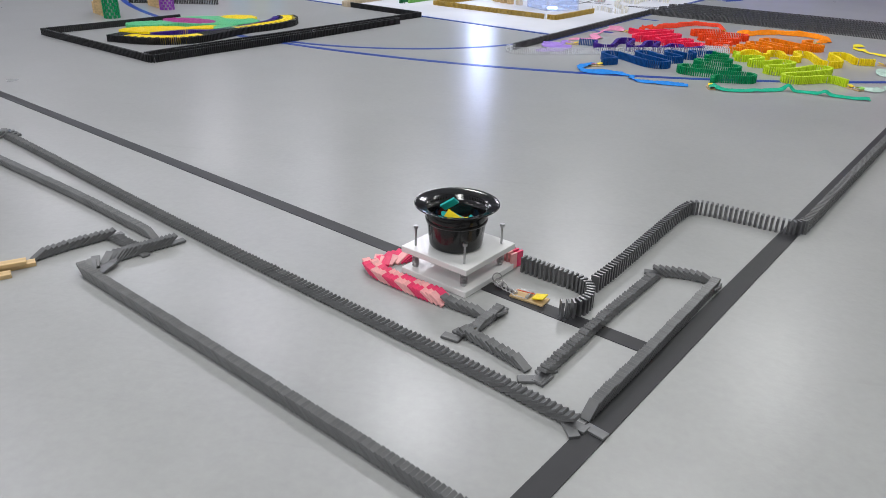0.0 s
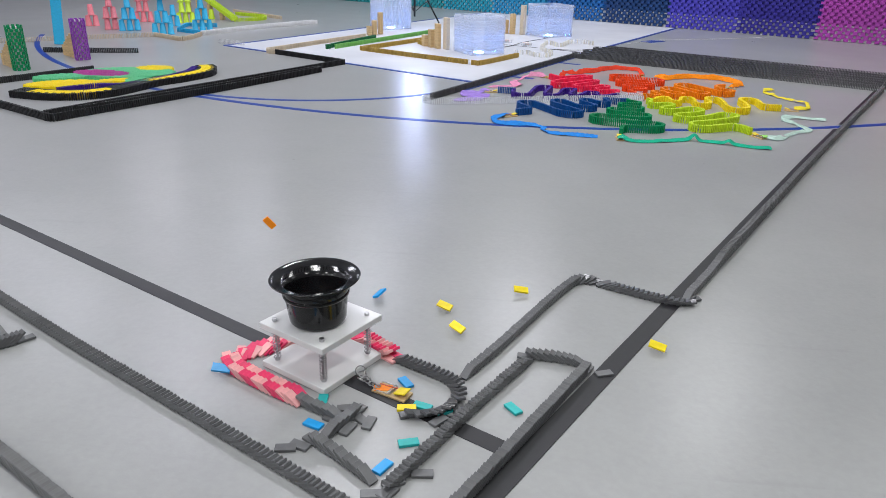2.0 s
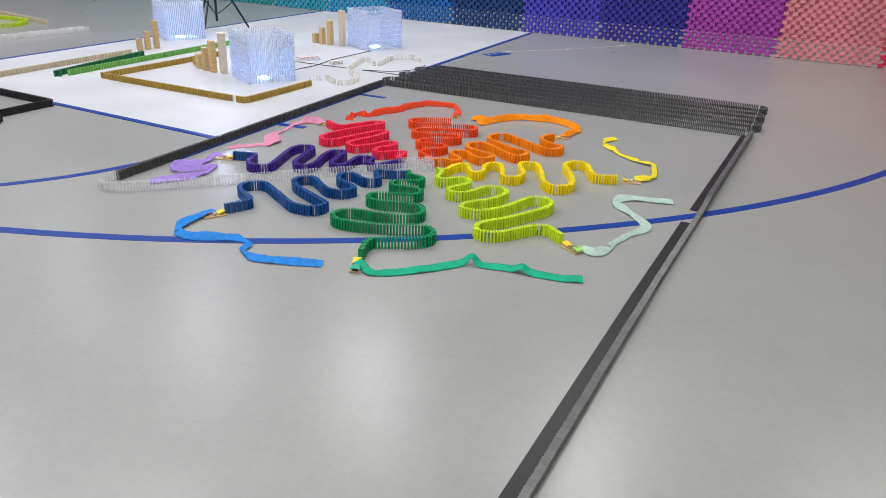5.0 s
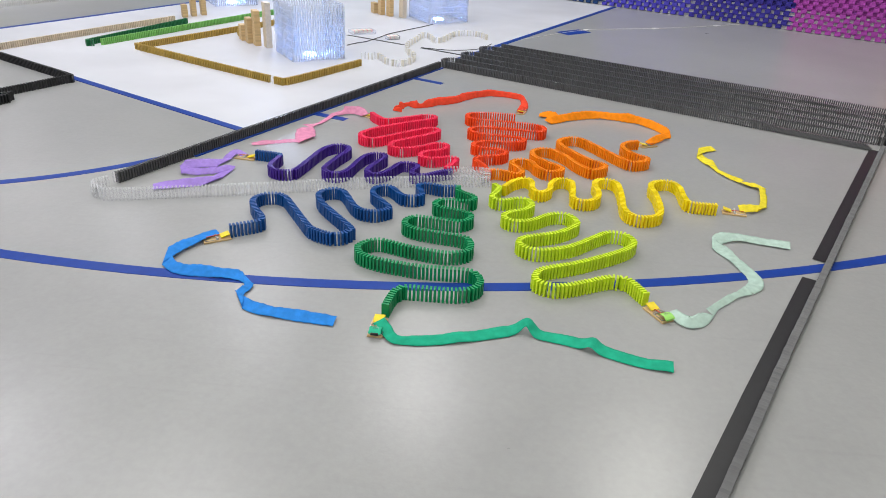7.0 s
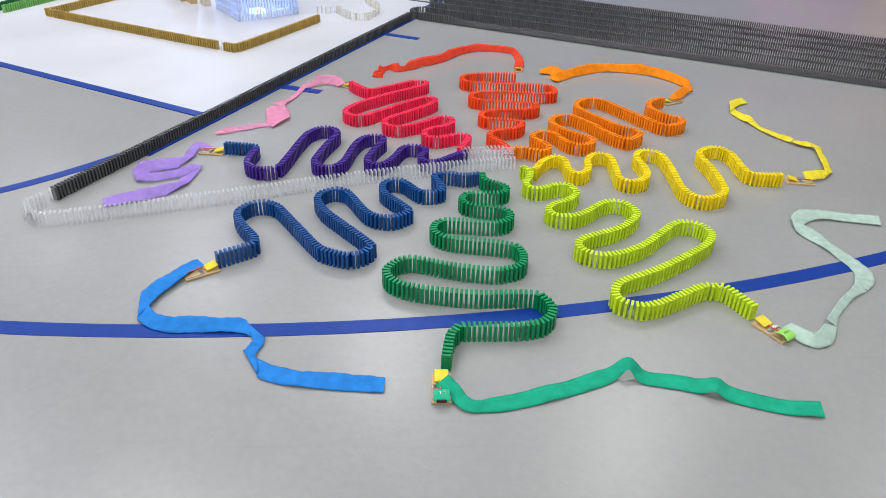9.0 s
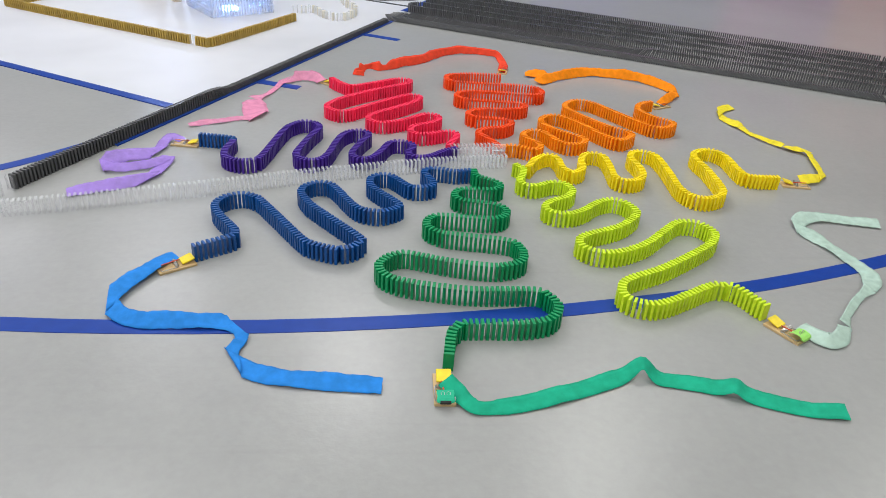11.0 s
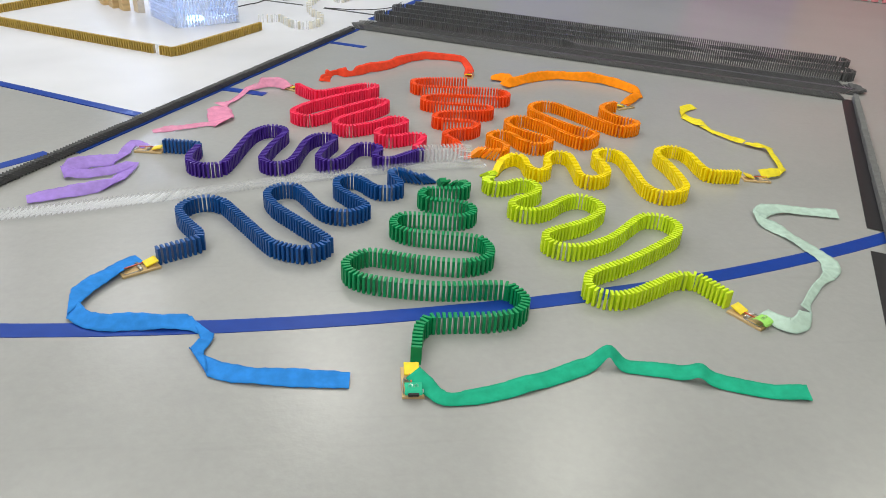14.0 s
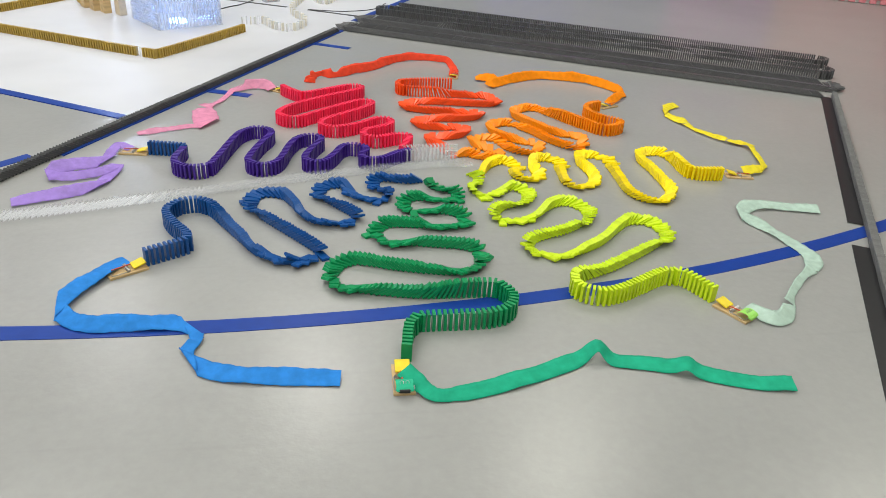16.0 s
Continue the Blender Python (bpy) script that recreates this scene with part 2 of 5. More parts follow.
def box_list(verts, faces, size, centre, ax, ay):
    b = len(verts)
    for sz in (-1, 1):
        for sx, sy in ((-1, -1), (1, -1), (1, 1), (-1, 1)):
            q = centre + ax * (sx * size[0] / 2) + ay * (sy * size[1] / 2)
            verts.append((q.x, q.y, centre.z + sz * size[2] / 2))
    for f in ((0, 3, 2, 1), (4, 5, 6, 7), (0, 1, 5, 4), (1, 2, 6, 5), (2, 3, 7, 6), (3, 0, 4, 7)):
        faces.append(tuple(b + i for i in f))


def smooth_path(points, step):
    """Points at even steps along a Catmull-Rom curve, each with its heading."""
    P = [Vector((p[0], p[1], 0)) for p in points]
    P = [P[0] * 2 - P[1]] + P + [P[-1] * 2 - P[-2]]
    fine = []
    for i in range(1, len(P) - 2):
        a, b, c, d = P[i - 1:i + 3]
        n = max(4, int((c - b).length / 0.004))
        for k in range(n):
            t = k / n
            fine.append(0.5 * (2 * b + (c - a) * t + (2 * a - 5 * b + 4 * c - d) * t * t + (3 * b - a - 3 * c + d) * t ** 3))
    fine.append(P[-2])
    out, run, goal = [], 0.0, 0.0
    for a, b in zip(fine, fine[1:]):
        l = (b - a).length
        while l > 0 and run + l >= goal:
            p = a + (b - a) * ((goal - run) / l)
            out.append((p, math.atan2(b.y - a.y, b.x - a.x), goal))
            goal += step
        run += l
    return out


# ---------- dominoes: 24 x 7.5 x 48 mm ----------
TH, WD, HT = 0.0075, 0.024, 0.048
DOMINO = {}


def domino_mesh(material):
    """Stands on its leading lower edge at the origin and faces +x."""
    if material.name not in DOMINO:
        bm = bmesh.new()
        box(bm, (TH, WD, HT), (-TH / 2, 0, HT / 2), 0.0 if material is M_CLEAR else 0.0007)
        if material is M_CLEAR:
            # open at the back and underneath, so long rows don't render dark
            bmesh.ops.delete(bm, geom=[f for f in bm.faces if f.calc_center_median().x < -TH * 0.9 or f.calc_center_median().z < 0.001], context="FACES")
        me = DOMINO[material.name] = to_mesh("domino", bm, material)
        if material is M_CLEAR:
            # light gathered by the narrow sides is put into their paler, denser plastic
            me.materials.append(M_CLEAR_LIT)
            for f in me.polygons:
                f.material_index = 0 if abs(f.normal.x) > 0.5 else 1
    return DOMINO[material.name]


def tipped(p, yaw, lean, base=0.0):
    return Matrix.Translation((p.x, p.y, base)) @ Matrix.Rotation(yaw, 4, "Z") @ Matrix.Rotation(radians(lean), 4, "Y")


def domino_line(points, material, label, pitch=0.0134, start=None, speed=0.95, upto=9e9, lying=False, group="domino lines", seed=1,
                special=None, side=0.0, base=0.0, name="domino_line", rough=1.0):
    """A line of dominoes. start: when its first one is pushed; speed: of the falling front; upto: how far it runs; lying: fallen from the first."""
    rnd = random.Random(seed)
    places = smooth_path(points, pitch)
    at = Vector((places[0][0].x, places[0][0].y, base))
    line = thing(name, (at.x, at.y, base), label, "domino line", group)
    # the way each one falls: its own facing, turned a little towards the push from behind
    ways = []
    for i, (p, yaw, s) in enumerate(places):
        bend = (yaw - places[max(0, i - 4)][1] + math.pi) % (2 * math.pi) - math.pi
        wild = min(1.0, max(0.0, abs(bend) - 0.35) / 0.8)
        ways.append((yaw - bend * 0.42 + radians(rnd.gauss(0, (1.0 + 8 * wild) * rough)), wild, 0.003 + 0.016 * wild * rnd.random()))
    lies = [p + Vector((math.cos(w), math.sin(w), 0)) * slide for (p, yaw, s), (w, wild, slide) in zip(places, ways)]
    for i, (p, yaw, s) in enumerate(places):
        mat = special(i, s) if special else material
        ob = new("domino", domino_mesh(mat))
        ob.parent = line
        fallen_yaw, wild, slide = ways[i]
        ahead = Vector((math.cos(fallen_yaw), math.sin(fallen_yaw), 0))
        # it comes to rest on the ones in front that it reaches, or flat on the floor
        rise = radians(2)
        for j in range(i + 1, min(i + 5, len(places))):
            gap = lies[j] - lies[i]
            reach = gap.dot(ahead)
            if 0.004 < reach < HT and abs(gap.cross(ahead).z) < WD * 0.9:
                rise = max(rise, math.asin(min(0.98 * TH / pitch, TH * (1.06 if j == i + 1 else 0.9) / reach)) * (1 - 0.6 * wild))
        across = Vector((-math.sin(yaw), math.cos(yaw), 0)) * (side + rnd.uniform(-0.0006, 0.0006))
        q, q2 = p - at + across, lies[i] - at + across
        yaw += radians(rnd.uniform(-1.6, 1.6))
        flat = 90 - math.degrees(rise) + rnd.uniform(-1.2, 1.2) * rough
        up, down = tipped(q, yaw, 0), tipped(q2, fallen_yaw, flat)
        ob.matrix_basis = down if lying else up
        t = None if start is None else start + s / speed
        if t is not None and s < upto and t < 15.98:
            mid = tipped(q, yaw + (fallen_yaw - yaw) * 0.2, 14)
            late = tipped(q.lerp(q2, 0.5), yaw + (fallen_yaw - yaw) * 0.6, flat * 0.72)
            if t < -0.28:
                ob.matrix_basis = down
                continue
            rows = [(0.0, up), (t, up), (t + 0.08, mid), (t + 0.17, late), (t + 0.25, down), (16.4, down)]
            if t <= 0:
                rows = [(a, m) for a, m in rows[1:] if a >= -0.03]
                rows = [(0.0, rows[0][1])] + rows[1:]
            clean = [rows[0]]
            for r in rows[1:]:
                if frame(r[0]) > frame(clean[-1][0]):
                    clean.append(r)
            MOVES.append((ob, clean))
    return line


# ---------- the hall ----------
def slab(name, size, centre, material, label, category):
    bm = bmesh.new()
    box(bm, size)
    return single(name, bm, material, centre, label, category, kind="structure")


M_WALL = plastic("painted_wall", (0.78, 0.80, 0.83), 0.6, 0, 0.8)
M_CEILING = plastic("ceiling_panels", (0.86, 0.865, 0.87), 0.7, 0, 0.6)
slab("floor", (44, 44, 0.2), (-1, 4, -0.1), M_FLOOR, "pale grey poured sports hall floor with a satin shine", "floor")
slab("ceiling", (44, 44, 0.2), (-1, 4, CEILING + 0.1), M_CEILING, "light grey hall ceiling", "ceiling")
for nm, size, c in (("wall_north", (44, 0.3, CEILING), (-1, 26.15, CEILING / 2)), ("wall_south", (44, 0.3, CEILING), (-1, -18.15, CEILING / 2)),
                    ("wall_east", (0.3, 44, CEILING), (21.15, 4, CEILING / 2)), ("wall_west", (0.3, 44, CEILING), (-23.15, 4, CEILING / 2))):
    slab(nm, size, c, M_WALL, "plain painted sports hall wall", "wall")


def strip(name, points, width, material, label, z=0.0015, category="floor line", close=None):
    """A flat strip of tape or paint along a path, a hair above the floor."""
    bm = bmesh.new()
    rows = []
    n = len(points)
    for i in range(n):
        a, b = Vector((*points[max(i - 1, 0)], 0)), Vector((*points[min(i + 1, n - 1)], 0))
        d = (b - a).normalized()
        s = Vector((-d.y, d.x, 0)) * width / 2
        p = Vector((*points[i], 0))
        rows.append([bm.verts.new(p + s + Vector((0, 0, h))) for h in (z, 0.0)] + [bm.verts.new(p - s + Vector((0, 0, h))) for h in (z, 0.0)])
    for a, b in zip(rows, rows[1:]):
        bm.faces.new((a[0], b[0], b[2], a[2]))
        bm.faces.new((a[1], b[1], b[0], a[0]))
        bm.faces.new((a[2], b[2], b[3], a[3]))
    return single(name, bm, material, (0, 0, 0), label, category, kind="structure")


def arc(cx, cy, r, a0, a1, n=90):
    return [(cx + r * math.cos(radians(a0 + (a1 - a0) * k / n)), cy + r * math.sin(radians(a0 + (a1 - a0) * k / n))) for k in range(n + 1)]


strip("floor_line", arc(-0.917, 8.323, 6.043, 205, 335), 0.052, M_BLUE_LINE, "curved blue painted court line on the hall floor")
strip("floor_line", arc(-2.764, 4.368, 1.611, 250, 321, 44), 0.045, M_BLUE_LINE, "thin curved blue court line")
strip("floor_line", [(-4.6, 1.155), (-1.57, -0.605), (-1.0, -0.93)], 0.05, M_TAPE, "straight charcoal tape line on the floor", 0.002)
TAPE = [Vector((-1.86, -2.42, 0)), Vector((0.665, 1.863, 0)), Vector((1.096, 2.580, 0)), Vector((1.188, 2.728, 0)), Vector((2.040, 4.135, 0))]   # its left edge
AWAY = Vector((0.861, -0.509, 0))
for pts in ((TAPE[0], TAPE[1], TAPE[2]), (TAPE[3], TAPE[4])):
    strip("floor_line", [((p + AWAY * 0.027).x, (p + AWAY * 0.027).y) for p in pts], 0.054, M_TAPE, "wide charcoal tape line beside the domino row", 0.003)

# white sheet with its blue edge
C0 = Vector((-1.30, 3.76, 0))
SV = Vector((0.462, 0.887, 0))
SU = Vector((-0.862, 0.507, 0))
bm = bmesh.new()
quad = [C0, C0 + SV * 5.72, C0 + SV * 5.72 + SU * 3.25, C0 + SU * 3.25]
low = [bm.verts.new(p) for p in quad]
high = [bm.verts.new(p + Vector((0, 0, 0.0025))) for p in quad]
bm.faces.new(high)
for i in range(4):
    bm.faces.new((low[i], low[(i + 1) % 4], high[(i + 1) % 4], high[i]))
single("floor_sheet", bm, M_WHITE_SHEET, (0, 0, 0), "large white glossy vinyl sheet laid on the hall floor", "floor sheet", kind="structure")
for a, b in ((C0, C0 + SU * 3.25), (Vector((-0.30, 5.70, 0)), C0 + SV * 5.72), (C0 + SU * 3.25, C0 + SU * 3.25 + SV * 5.7)):
    strip("floor_line", [(a.x, a.y), (b.x, b.y)], 0.045, M_BLUE_LINE, "blue tape along the edge of the white sheet", 0.004)
strip("floor_line", [(-1.416, 3.350), (-0.386, 5.410)], 0.026, M_BLUE_LINE, "blue tape along the edge of the white sheet", 0.004)
for a, b, w in (((-0.545, 5.06), (-0.355, 4.965), 0.045), ((-1.02, 4.135), (-0.83, 4.06), 0.05), ((0.60, 7.02), (0.83, 7.22), 0.16)):
    strip("floor_mark", [a, b], w, M_BLUE_LINE, "short blue tape mark on the floor", 0.002, "tape mark")


# ---------- where the star's arms and streamers run ----------
PETAL_BLUE = [
    (-0.183, 3.100), (-0.230, 3.090), (-0.279, 3.105), (-0.316, 3.107), (-0.335, 3.079), (-0.311, 2.998),
    (-0.325, 2.970), (-0.364, 2.961), (-0.394, 2.972), (-0.440, 3.038), (-0.462, 3.054), (-0.489, 3.050),
    (-0.511, 3.029), (-0.516, 2.990), (-0.502, 2.949), (-0.430, 2.846), (-0.436, 2.816), (-0.478, 2.791),
    (-0.510, 2.793), (-0.542, 2.806), (-0.571, 2.842), (-0.621, 2.945), (-0.643, 2.975), (-0.673, 2.986),
    (-0.702, 2.973), (-0.721, 2.950), (-0.727, 2.915), (-0.710, 2.867), (-0.678, 2.812), (-0.545, 2.635),
    (-0.548, 2.604), (-0.564, 2.583), (-0.589, 2.572), (-0.614, 2.571), (-0.674, 2.599), (-0.710, 2.639),
    (-0.832, 2.841), (-0.861, 2.877), (-0.895, 2.895), (-0.930, 2.887), (-0.954, 2.866), (-0.968, 2.833),
    (-0.965, 2.802), (-0.942, 2.754), (-0.893, 2.680), (-0.886, 2.653), (-0.895, 2.632), (-0.986, 2.575),
]
PETAL_PURPLE = [
    (-0.210, 3.291), (-0.251, 3.267), (-0.288, 3.233), (-0.318, 3.211), (-0.351, 3.208), (-0.374, 3.219),
    (-0.380, 3.252), (-0.362, 3.289), (-0.365, 3.324), (-0.394, 3.343), (-0.428, 3.345), (-0.453, 3.316),
    (-0.473, 3.262), (-0.502, 3.204), (-0.530, 3.182), (-0.557, 3.185), (-0.577, 3.211), (-0.573, 3.254),
    (-0.546, 3.335), (-0.522, 3.393), (-0.527, 3.429), (-0.552, 3.444), (-0.587, 3.435), (-0.616, 3.398),
    (-0.638, 3.327), (-0.653, 3.247), (-0.669, 3.196), (-0.694, 3.165), (-0.725, 3.160), (-0.754, 3.177),
    (-0.769, 3.213), (-0.758, 3.277), (-0.733, 3.373), (-0.708, 3.447), (-0.708, 3.491), (-0.733, 3.519),
    (-0.769, 3.525), (-0.802, 3.497), (-0.831, 3.435), (-0.882, 3.191), (-0.908, 3.153), (-0.943, 3.146),
    (-0.980, 3.159), (-1.003, 3.187), (-1.010, 3.231), (-0.997, 3.322), (-1.017, 3.348), (-1.130, 3.370),
]
PETAL_CRIMSON = [
    (-0.229, 3.321), (-0.209, 3.368), (-0.189, 3.422), (-0.201, 3.454), (-0.242, 3.453), (-0.306, 3.425),
    (-0.352, 3.434), (-0.363, 3.466), (-0.344, 3.509), (-0.294, 3.537), (-0.252, 3.570), (-0.242, 3.610),
    (-0.261, 3.641), (-0.302, 3.640), (-0.360, 3.588), (-0.415, 3.554), (-0.469, 3.534), (-0.513, 3.552),
    (-0.522, 3.587), (-0.498, 3.634), (-0.427, 3.698), (-0.352, 3.767), (-0.307, 3.823), (-0.310, 3.867),
    (-0.352, 3.876), (-0.435, 3.811), (-0.529, 3.724), (-0.608, 3.653), (-0.658, 3.657), (-0.687, 3.691),
    (-0.682, 3.739), (-0.624, 3.819), (-0.508, 3.921), (-0.398, 4.001), (-0.342, 4.046), (-0.343, 4.093),
    (-0.395, 4.098), (-0.475, 4.048), (-0.575, 3.985), (-0.613, 3.984), (-0.659, 4.035), (-0.695, 4.092),
]
PETAL_RED = [
    (-0.038, 3.302), (-0.057, 3.361), (-0.083, 3.413), (-0.103, 3.443), (-0.093, 3.480), (-0.051, 3.504),
    (0.001, 3.517), (0.041, 3.555), (0.043, 3.591), (0.005, 3.611), (-0.055, 3.620), (-0.105, 3.630),
    (-0.118, 3.665), (-0.095, 3.705), (-0.041, 3.724), (0.034, 3.726), (0.111, 3.741), (0.140, 3.773),
    (0.129, 3.809), (0.059, 3.818), (-0.026, 3.828), (-0.111, 3.849), (-0.142, 3.880), (-0.123, 3.936),
    (-0.054, 3.956), (0.058, 3.948), (0.168, 3.932), (0.231, 3.933), (0.255, 3.979), (0.234, 4.037),
    (0.157, 4.062), (0.053, 4.067), (-0.062, 4.076), (-0.141, 4.093), (-0.165, 4.137), (-0.144, 4.189),
    (-0.070, 4.212), (0.027, 4.217), (0.109, 4.212),
]
PETAL_ORANGE = [
    (-0.032, 3.320), (0.009, 3.331), (0.052, 3.309), (0.092, 3.297), (0.115, 3.332), (0.106, 3.369),
    (0.080, 3.406), (0.068, 3.446), (0.094, 3.481), (0.126, 3.492), (0.161, 3.468), (0.186, 3.402),
    (0.224, 3.359), (0.273, 3.363), (0.302, 3.399), (0.291, 3.433), (0.242, 3.475), (0.186, 3.541),
    (0.170, 3.598), (0.193, 3.645), (0.235, 3.671), (0.274, 3.654), (0.330, 3.584), (0.376, 3.487),
    (0.434, 3.411), (0.481, 3.434), (0.511, 3.472), (0.496, 3.513), (0.445, 3.551), (0.385, 3.634),
    (0.333, 3.723), (0.314, 3.786), (0.340, 3.840), (0.393, 3.873), (0.444, 3.852), (0.506, 3.757),
    (0.578, 3.638), (0.636, 3.560), (0.691, 3.566), (0.730, 3.599), (0.729, 3.638), (0.679, 3.679),
    (0.644, 3.740), (0.642, 3.805), (0.686, 3.862), (0.740, 3.885),
]
PETAL_YELLOW = [
    (0.032, 3.144), (0.072, 3.212), (0.126, 3.251), (0.152, 3.218), (0.153, 3.142), (0.180, 3.101),
    (0.224, 3.139), (0.236, 3.210), (0.265, 3.262), (0.303, 3.274), (0.330, 3.246), (0.328, 3.160),
    (0.320, 3.079), (0.337, 3.046), (0.374, 3.043), (0.416, 3.072), (0.436, 3.140), (0.430, 3.239),
    (0.455, 3.292), (0.499, 3.301), (0.533, 3.262), (0.532, 3.133), (0.521, 3.002), (0.535, 2.942),
    (0.566, 2.916), (0.617, 2.923), (0.660, 2.961), (0.677, 3.037), (0.684, 3.158), (0.679, 3.243),
    (0.695, 3.298), (0.745, 3.330), (0.786, 3.327), (0.808, 3.268), (0.803, 3.166), (0.810, 3.106),
    (0.855, 3.093), (0.929, 3.092),
]
PETAL_LIME = [
    (-0.010, 3.155), (0.009, 3.124), (-0.003, 3.070), (-0.022, 3.026), (-0.007, 2.994), (0.028, 2.989),
    (0.074, 3.012), (0.112, 3.019), (0.137, 2.991), (0.140, 2.948), (0.106, 2.906), (0.060, 2.881),
    (0.028, 2.846), (0.031, 2.813), (0.060, 2.794), (0.104, 2.796), (0.150, 2.824), (0.203, 2.873),
    (0.249, 2.893), (0.286, 2.882), (0.308, 2.838), (0.308, 2.800), (0.270, 2.752), (0.214, 2.709),
    (0.112, 2.662), (0.080, 2.627), (0.085, 2.591), (0.117, 2.566), (0.161, 2.562), (0.220, 2.582),
    (0.289, 2.626), (0.405, 2.737), (0.449, 2.750), (0.487, 2.737), (0.507, 2.692), (0.497, 2.653),
    (0.443, 2.595), (0.284, 2.487), (0.161, 2.425), (0.129, 2.382), (0.128, 2.345), (0.152, 2.322),
    (0.188, 2.312), (0.241, 2.326), (0.375, 2.395), (0.409, 2.396), (0.440, 2.389), (0.488, 2.292),
]
PETAL_GREEN = [
    (-0.167, 3.100), (-0.159, 3.056), (-0.107, 3.016), (-0.093, 2.990), (-0.102, 2.965), (-0.129, 2.953),
    (-0.215, 2.954), (-0.244, 2.932), (-0.250, 2.900), (-0.228, 2.874), (-0.136, 2.849), (-0.107, 2.824),
    (-0.104, 2.792), (-0.124, 2.764), (-0.166, 2.754), (-0.298, 2.770), (-0.330, 2.763), (-0.349, 2.736),
    (-0.351, 2.703), (-0.329, 2.676), (-0.285, 2.657), (-0.131, 2.624), (-0.102, 2.594), (-0.096, 2.549),
    (-0.110, 2.513), (-0.145, 2.494), (-0.196, 2.487), (-0.306, 2.511), (-0.410, 2.549), (-0.445, 2.545),
    (-0.477, 2.522), (-0.493, 2.487), (-0.485, 2.454), (-0.462, 2.429), (-0.422, 2.410), (-0.370, 2.395),
    (-0.259, 2.374), (-0.105, 2.372), (-0.072, 2.350), (-0.057, 2.314), (-0.063, 2.280), (-0.087, 2.251),
    (-0.118, 2.240), (-0.163, 2.234), (-0.288, 2.235), (-0.314, 2.221), (-0.330, 2.195), (-0.345, 2.112),
]
STREAMER_GREEN = [
    (-0.356, 2.061), (-0.327, 2.025), (-0.298, 1.988), (-0.238, 1.992), (-0.163, 2.010), (-0.058, 2.042),
    (0.030, 2.077), (0.083, 2.095), (0.131, 2.072), (0.201, 2.055), (0.268, 2.030), (0.353, 1.993),
    (0.429, 1.967), (0.501, 1.956),
]
STREAMER_RED = [
    (0.139, 4.375), (0.159, 4.460), (0.173, 4.547), (0.152, 4.667), (0.037, 4.730), (-0.121, 4.680),
    (-0.251, 4.525), (-0.370, 4.432), (-0.455, 4.368), (-0.516, 4.379), (-0.570, 4.311), (-0.586, 4.280),
    (-0.537, 4.268),
]


# ---------- the eight-armed domino star ----------
STAR = "domino star"
FLOW = dict(start=13.78, pitch=0.0134, group=STAR)
domino_line(PETAL_BLUE, M_BLUE, "winding line of navy blue dominoes, toppling from the centre outwards", speed=2.05 / 2.15, seed=11, **FLOW)
domino_line(PETAL_GREEN, M_GREEN, "winding line of green dominoes, toppling from the centre outwards", speed=2.04 / 2.15, seed=12, **FLOW)
domino_line(PETAL_LIME, M_LIME, "winding line of lime green dominoes, toppling from the centre outwards", speed=2.34 / 2.15, seed=13, **FLOW)
domino_line(PETAL_YELLOW, M_YELLOW, "winding line of yellow dominoes, toppling from the centre outwards", speed=2.28 / 2.15, seed=14, **FLOW)
domino_line(PETAL_ORANGE, M_ORANGE, "winding line of orange dominoes, toppling from the centre outwards", speed=2.10 / 2.1, seed=15, **FLOW)
domino_line(PETAL_RED, M_RED, "winding line of red-orange dominoes, toppling from the centre outwards", speed=1.92 / 2.05, seed=16, **FLOW)
domino_line(PETAL_PURPLE, M_PURPLE, "winding line of purple dominoes still standing, navy at its outer end", group=STAR, seed=17,
            special=lambda i, s: M_BLUE if s > 2.36 else M_PURPLE)
domino_line(PETAL_CRIMSON, M_CRIMSON, "winding line of crimson dominoes still standing", group=STAR, seed=18)

# clear lead-in line and the clear block in the middle
CLEAR = [(-1.627, 2.945), (-1.645, 2.915), (-1.645, 2.875), (-1.610, 2.835), (-1.555, 2.822), (-1.371, 2.869), (-1.204, 2.917), (-0.946, 2.997), (-0.671, 3.088), (-0.371, 3.168), (-0.205, 3.205), (-0.02, 3.235)]
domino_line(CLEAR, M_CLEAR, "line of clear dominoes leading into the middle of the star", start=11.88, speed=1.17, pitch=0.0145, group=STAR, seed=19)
for k in range(2):
    a = Vector((-0.215, 3.275, 0)) + Vector((-0.006, 0.04, 0)) * k
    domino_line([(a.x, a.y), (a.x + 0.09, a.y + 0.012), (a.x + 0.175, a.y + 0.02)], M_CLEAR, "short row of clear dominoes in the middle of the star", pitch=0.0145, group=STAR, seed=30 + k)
for k, (dx, dy, z, yaw) in enumerate(((0, 0, 0.012, 10), (0.004, 0.012, 0.036, 20), (0.0, 0.0, 0.060, -5))):
    bm = bmesh.new()
    box(bm, (HT, TH, WD), (0, 0, 0), 0.0007)
    # the stack's brightness is put into the paler plastic on every side
    single("domino", bm, M_CLEAR_LIT, (-0.055 + dx, 3.268 + dy, z, 0, 0, yaw), "clear domino lying on its edge in a small stack", "domino", "clear stack")

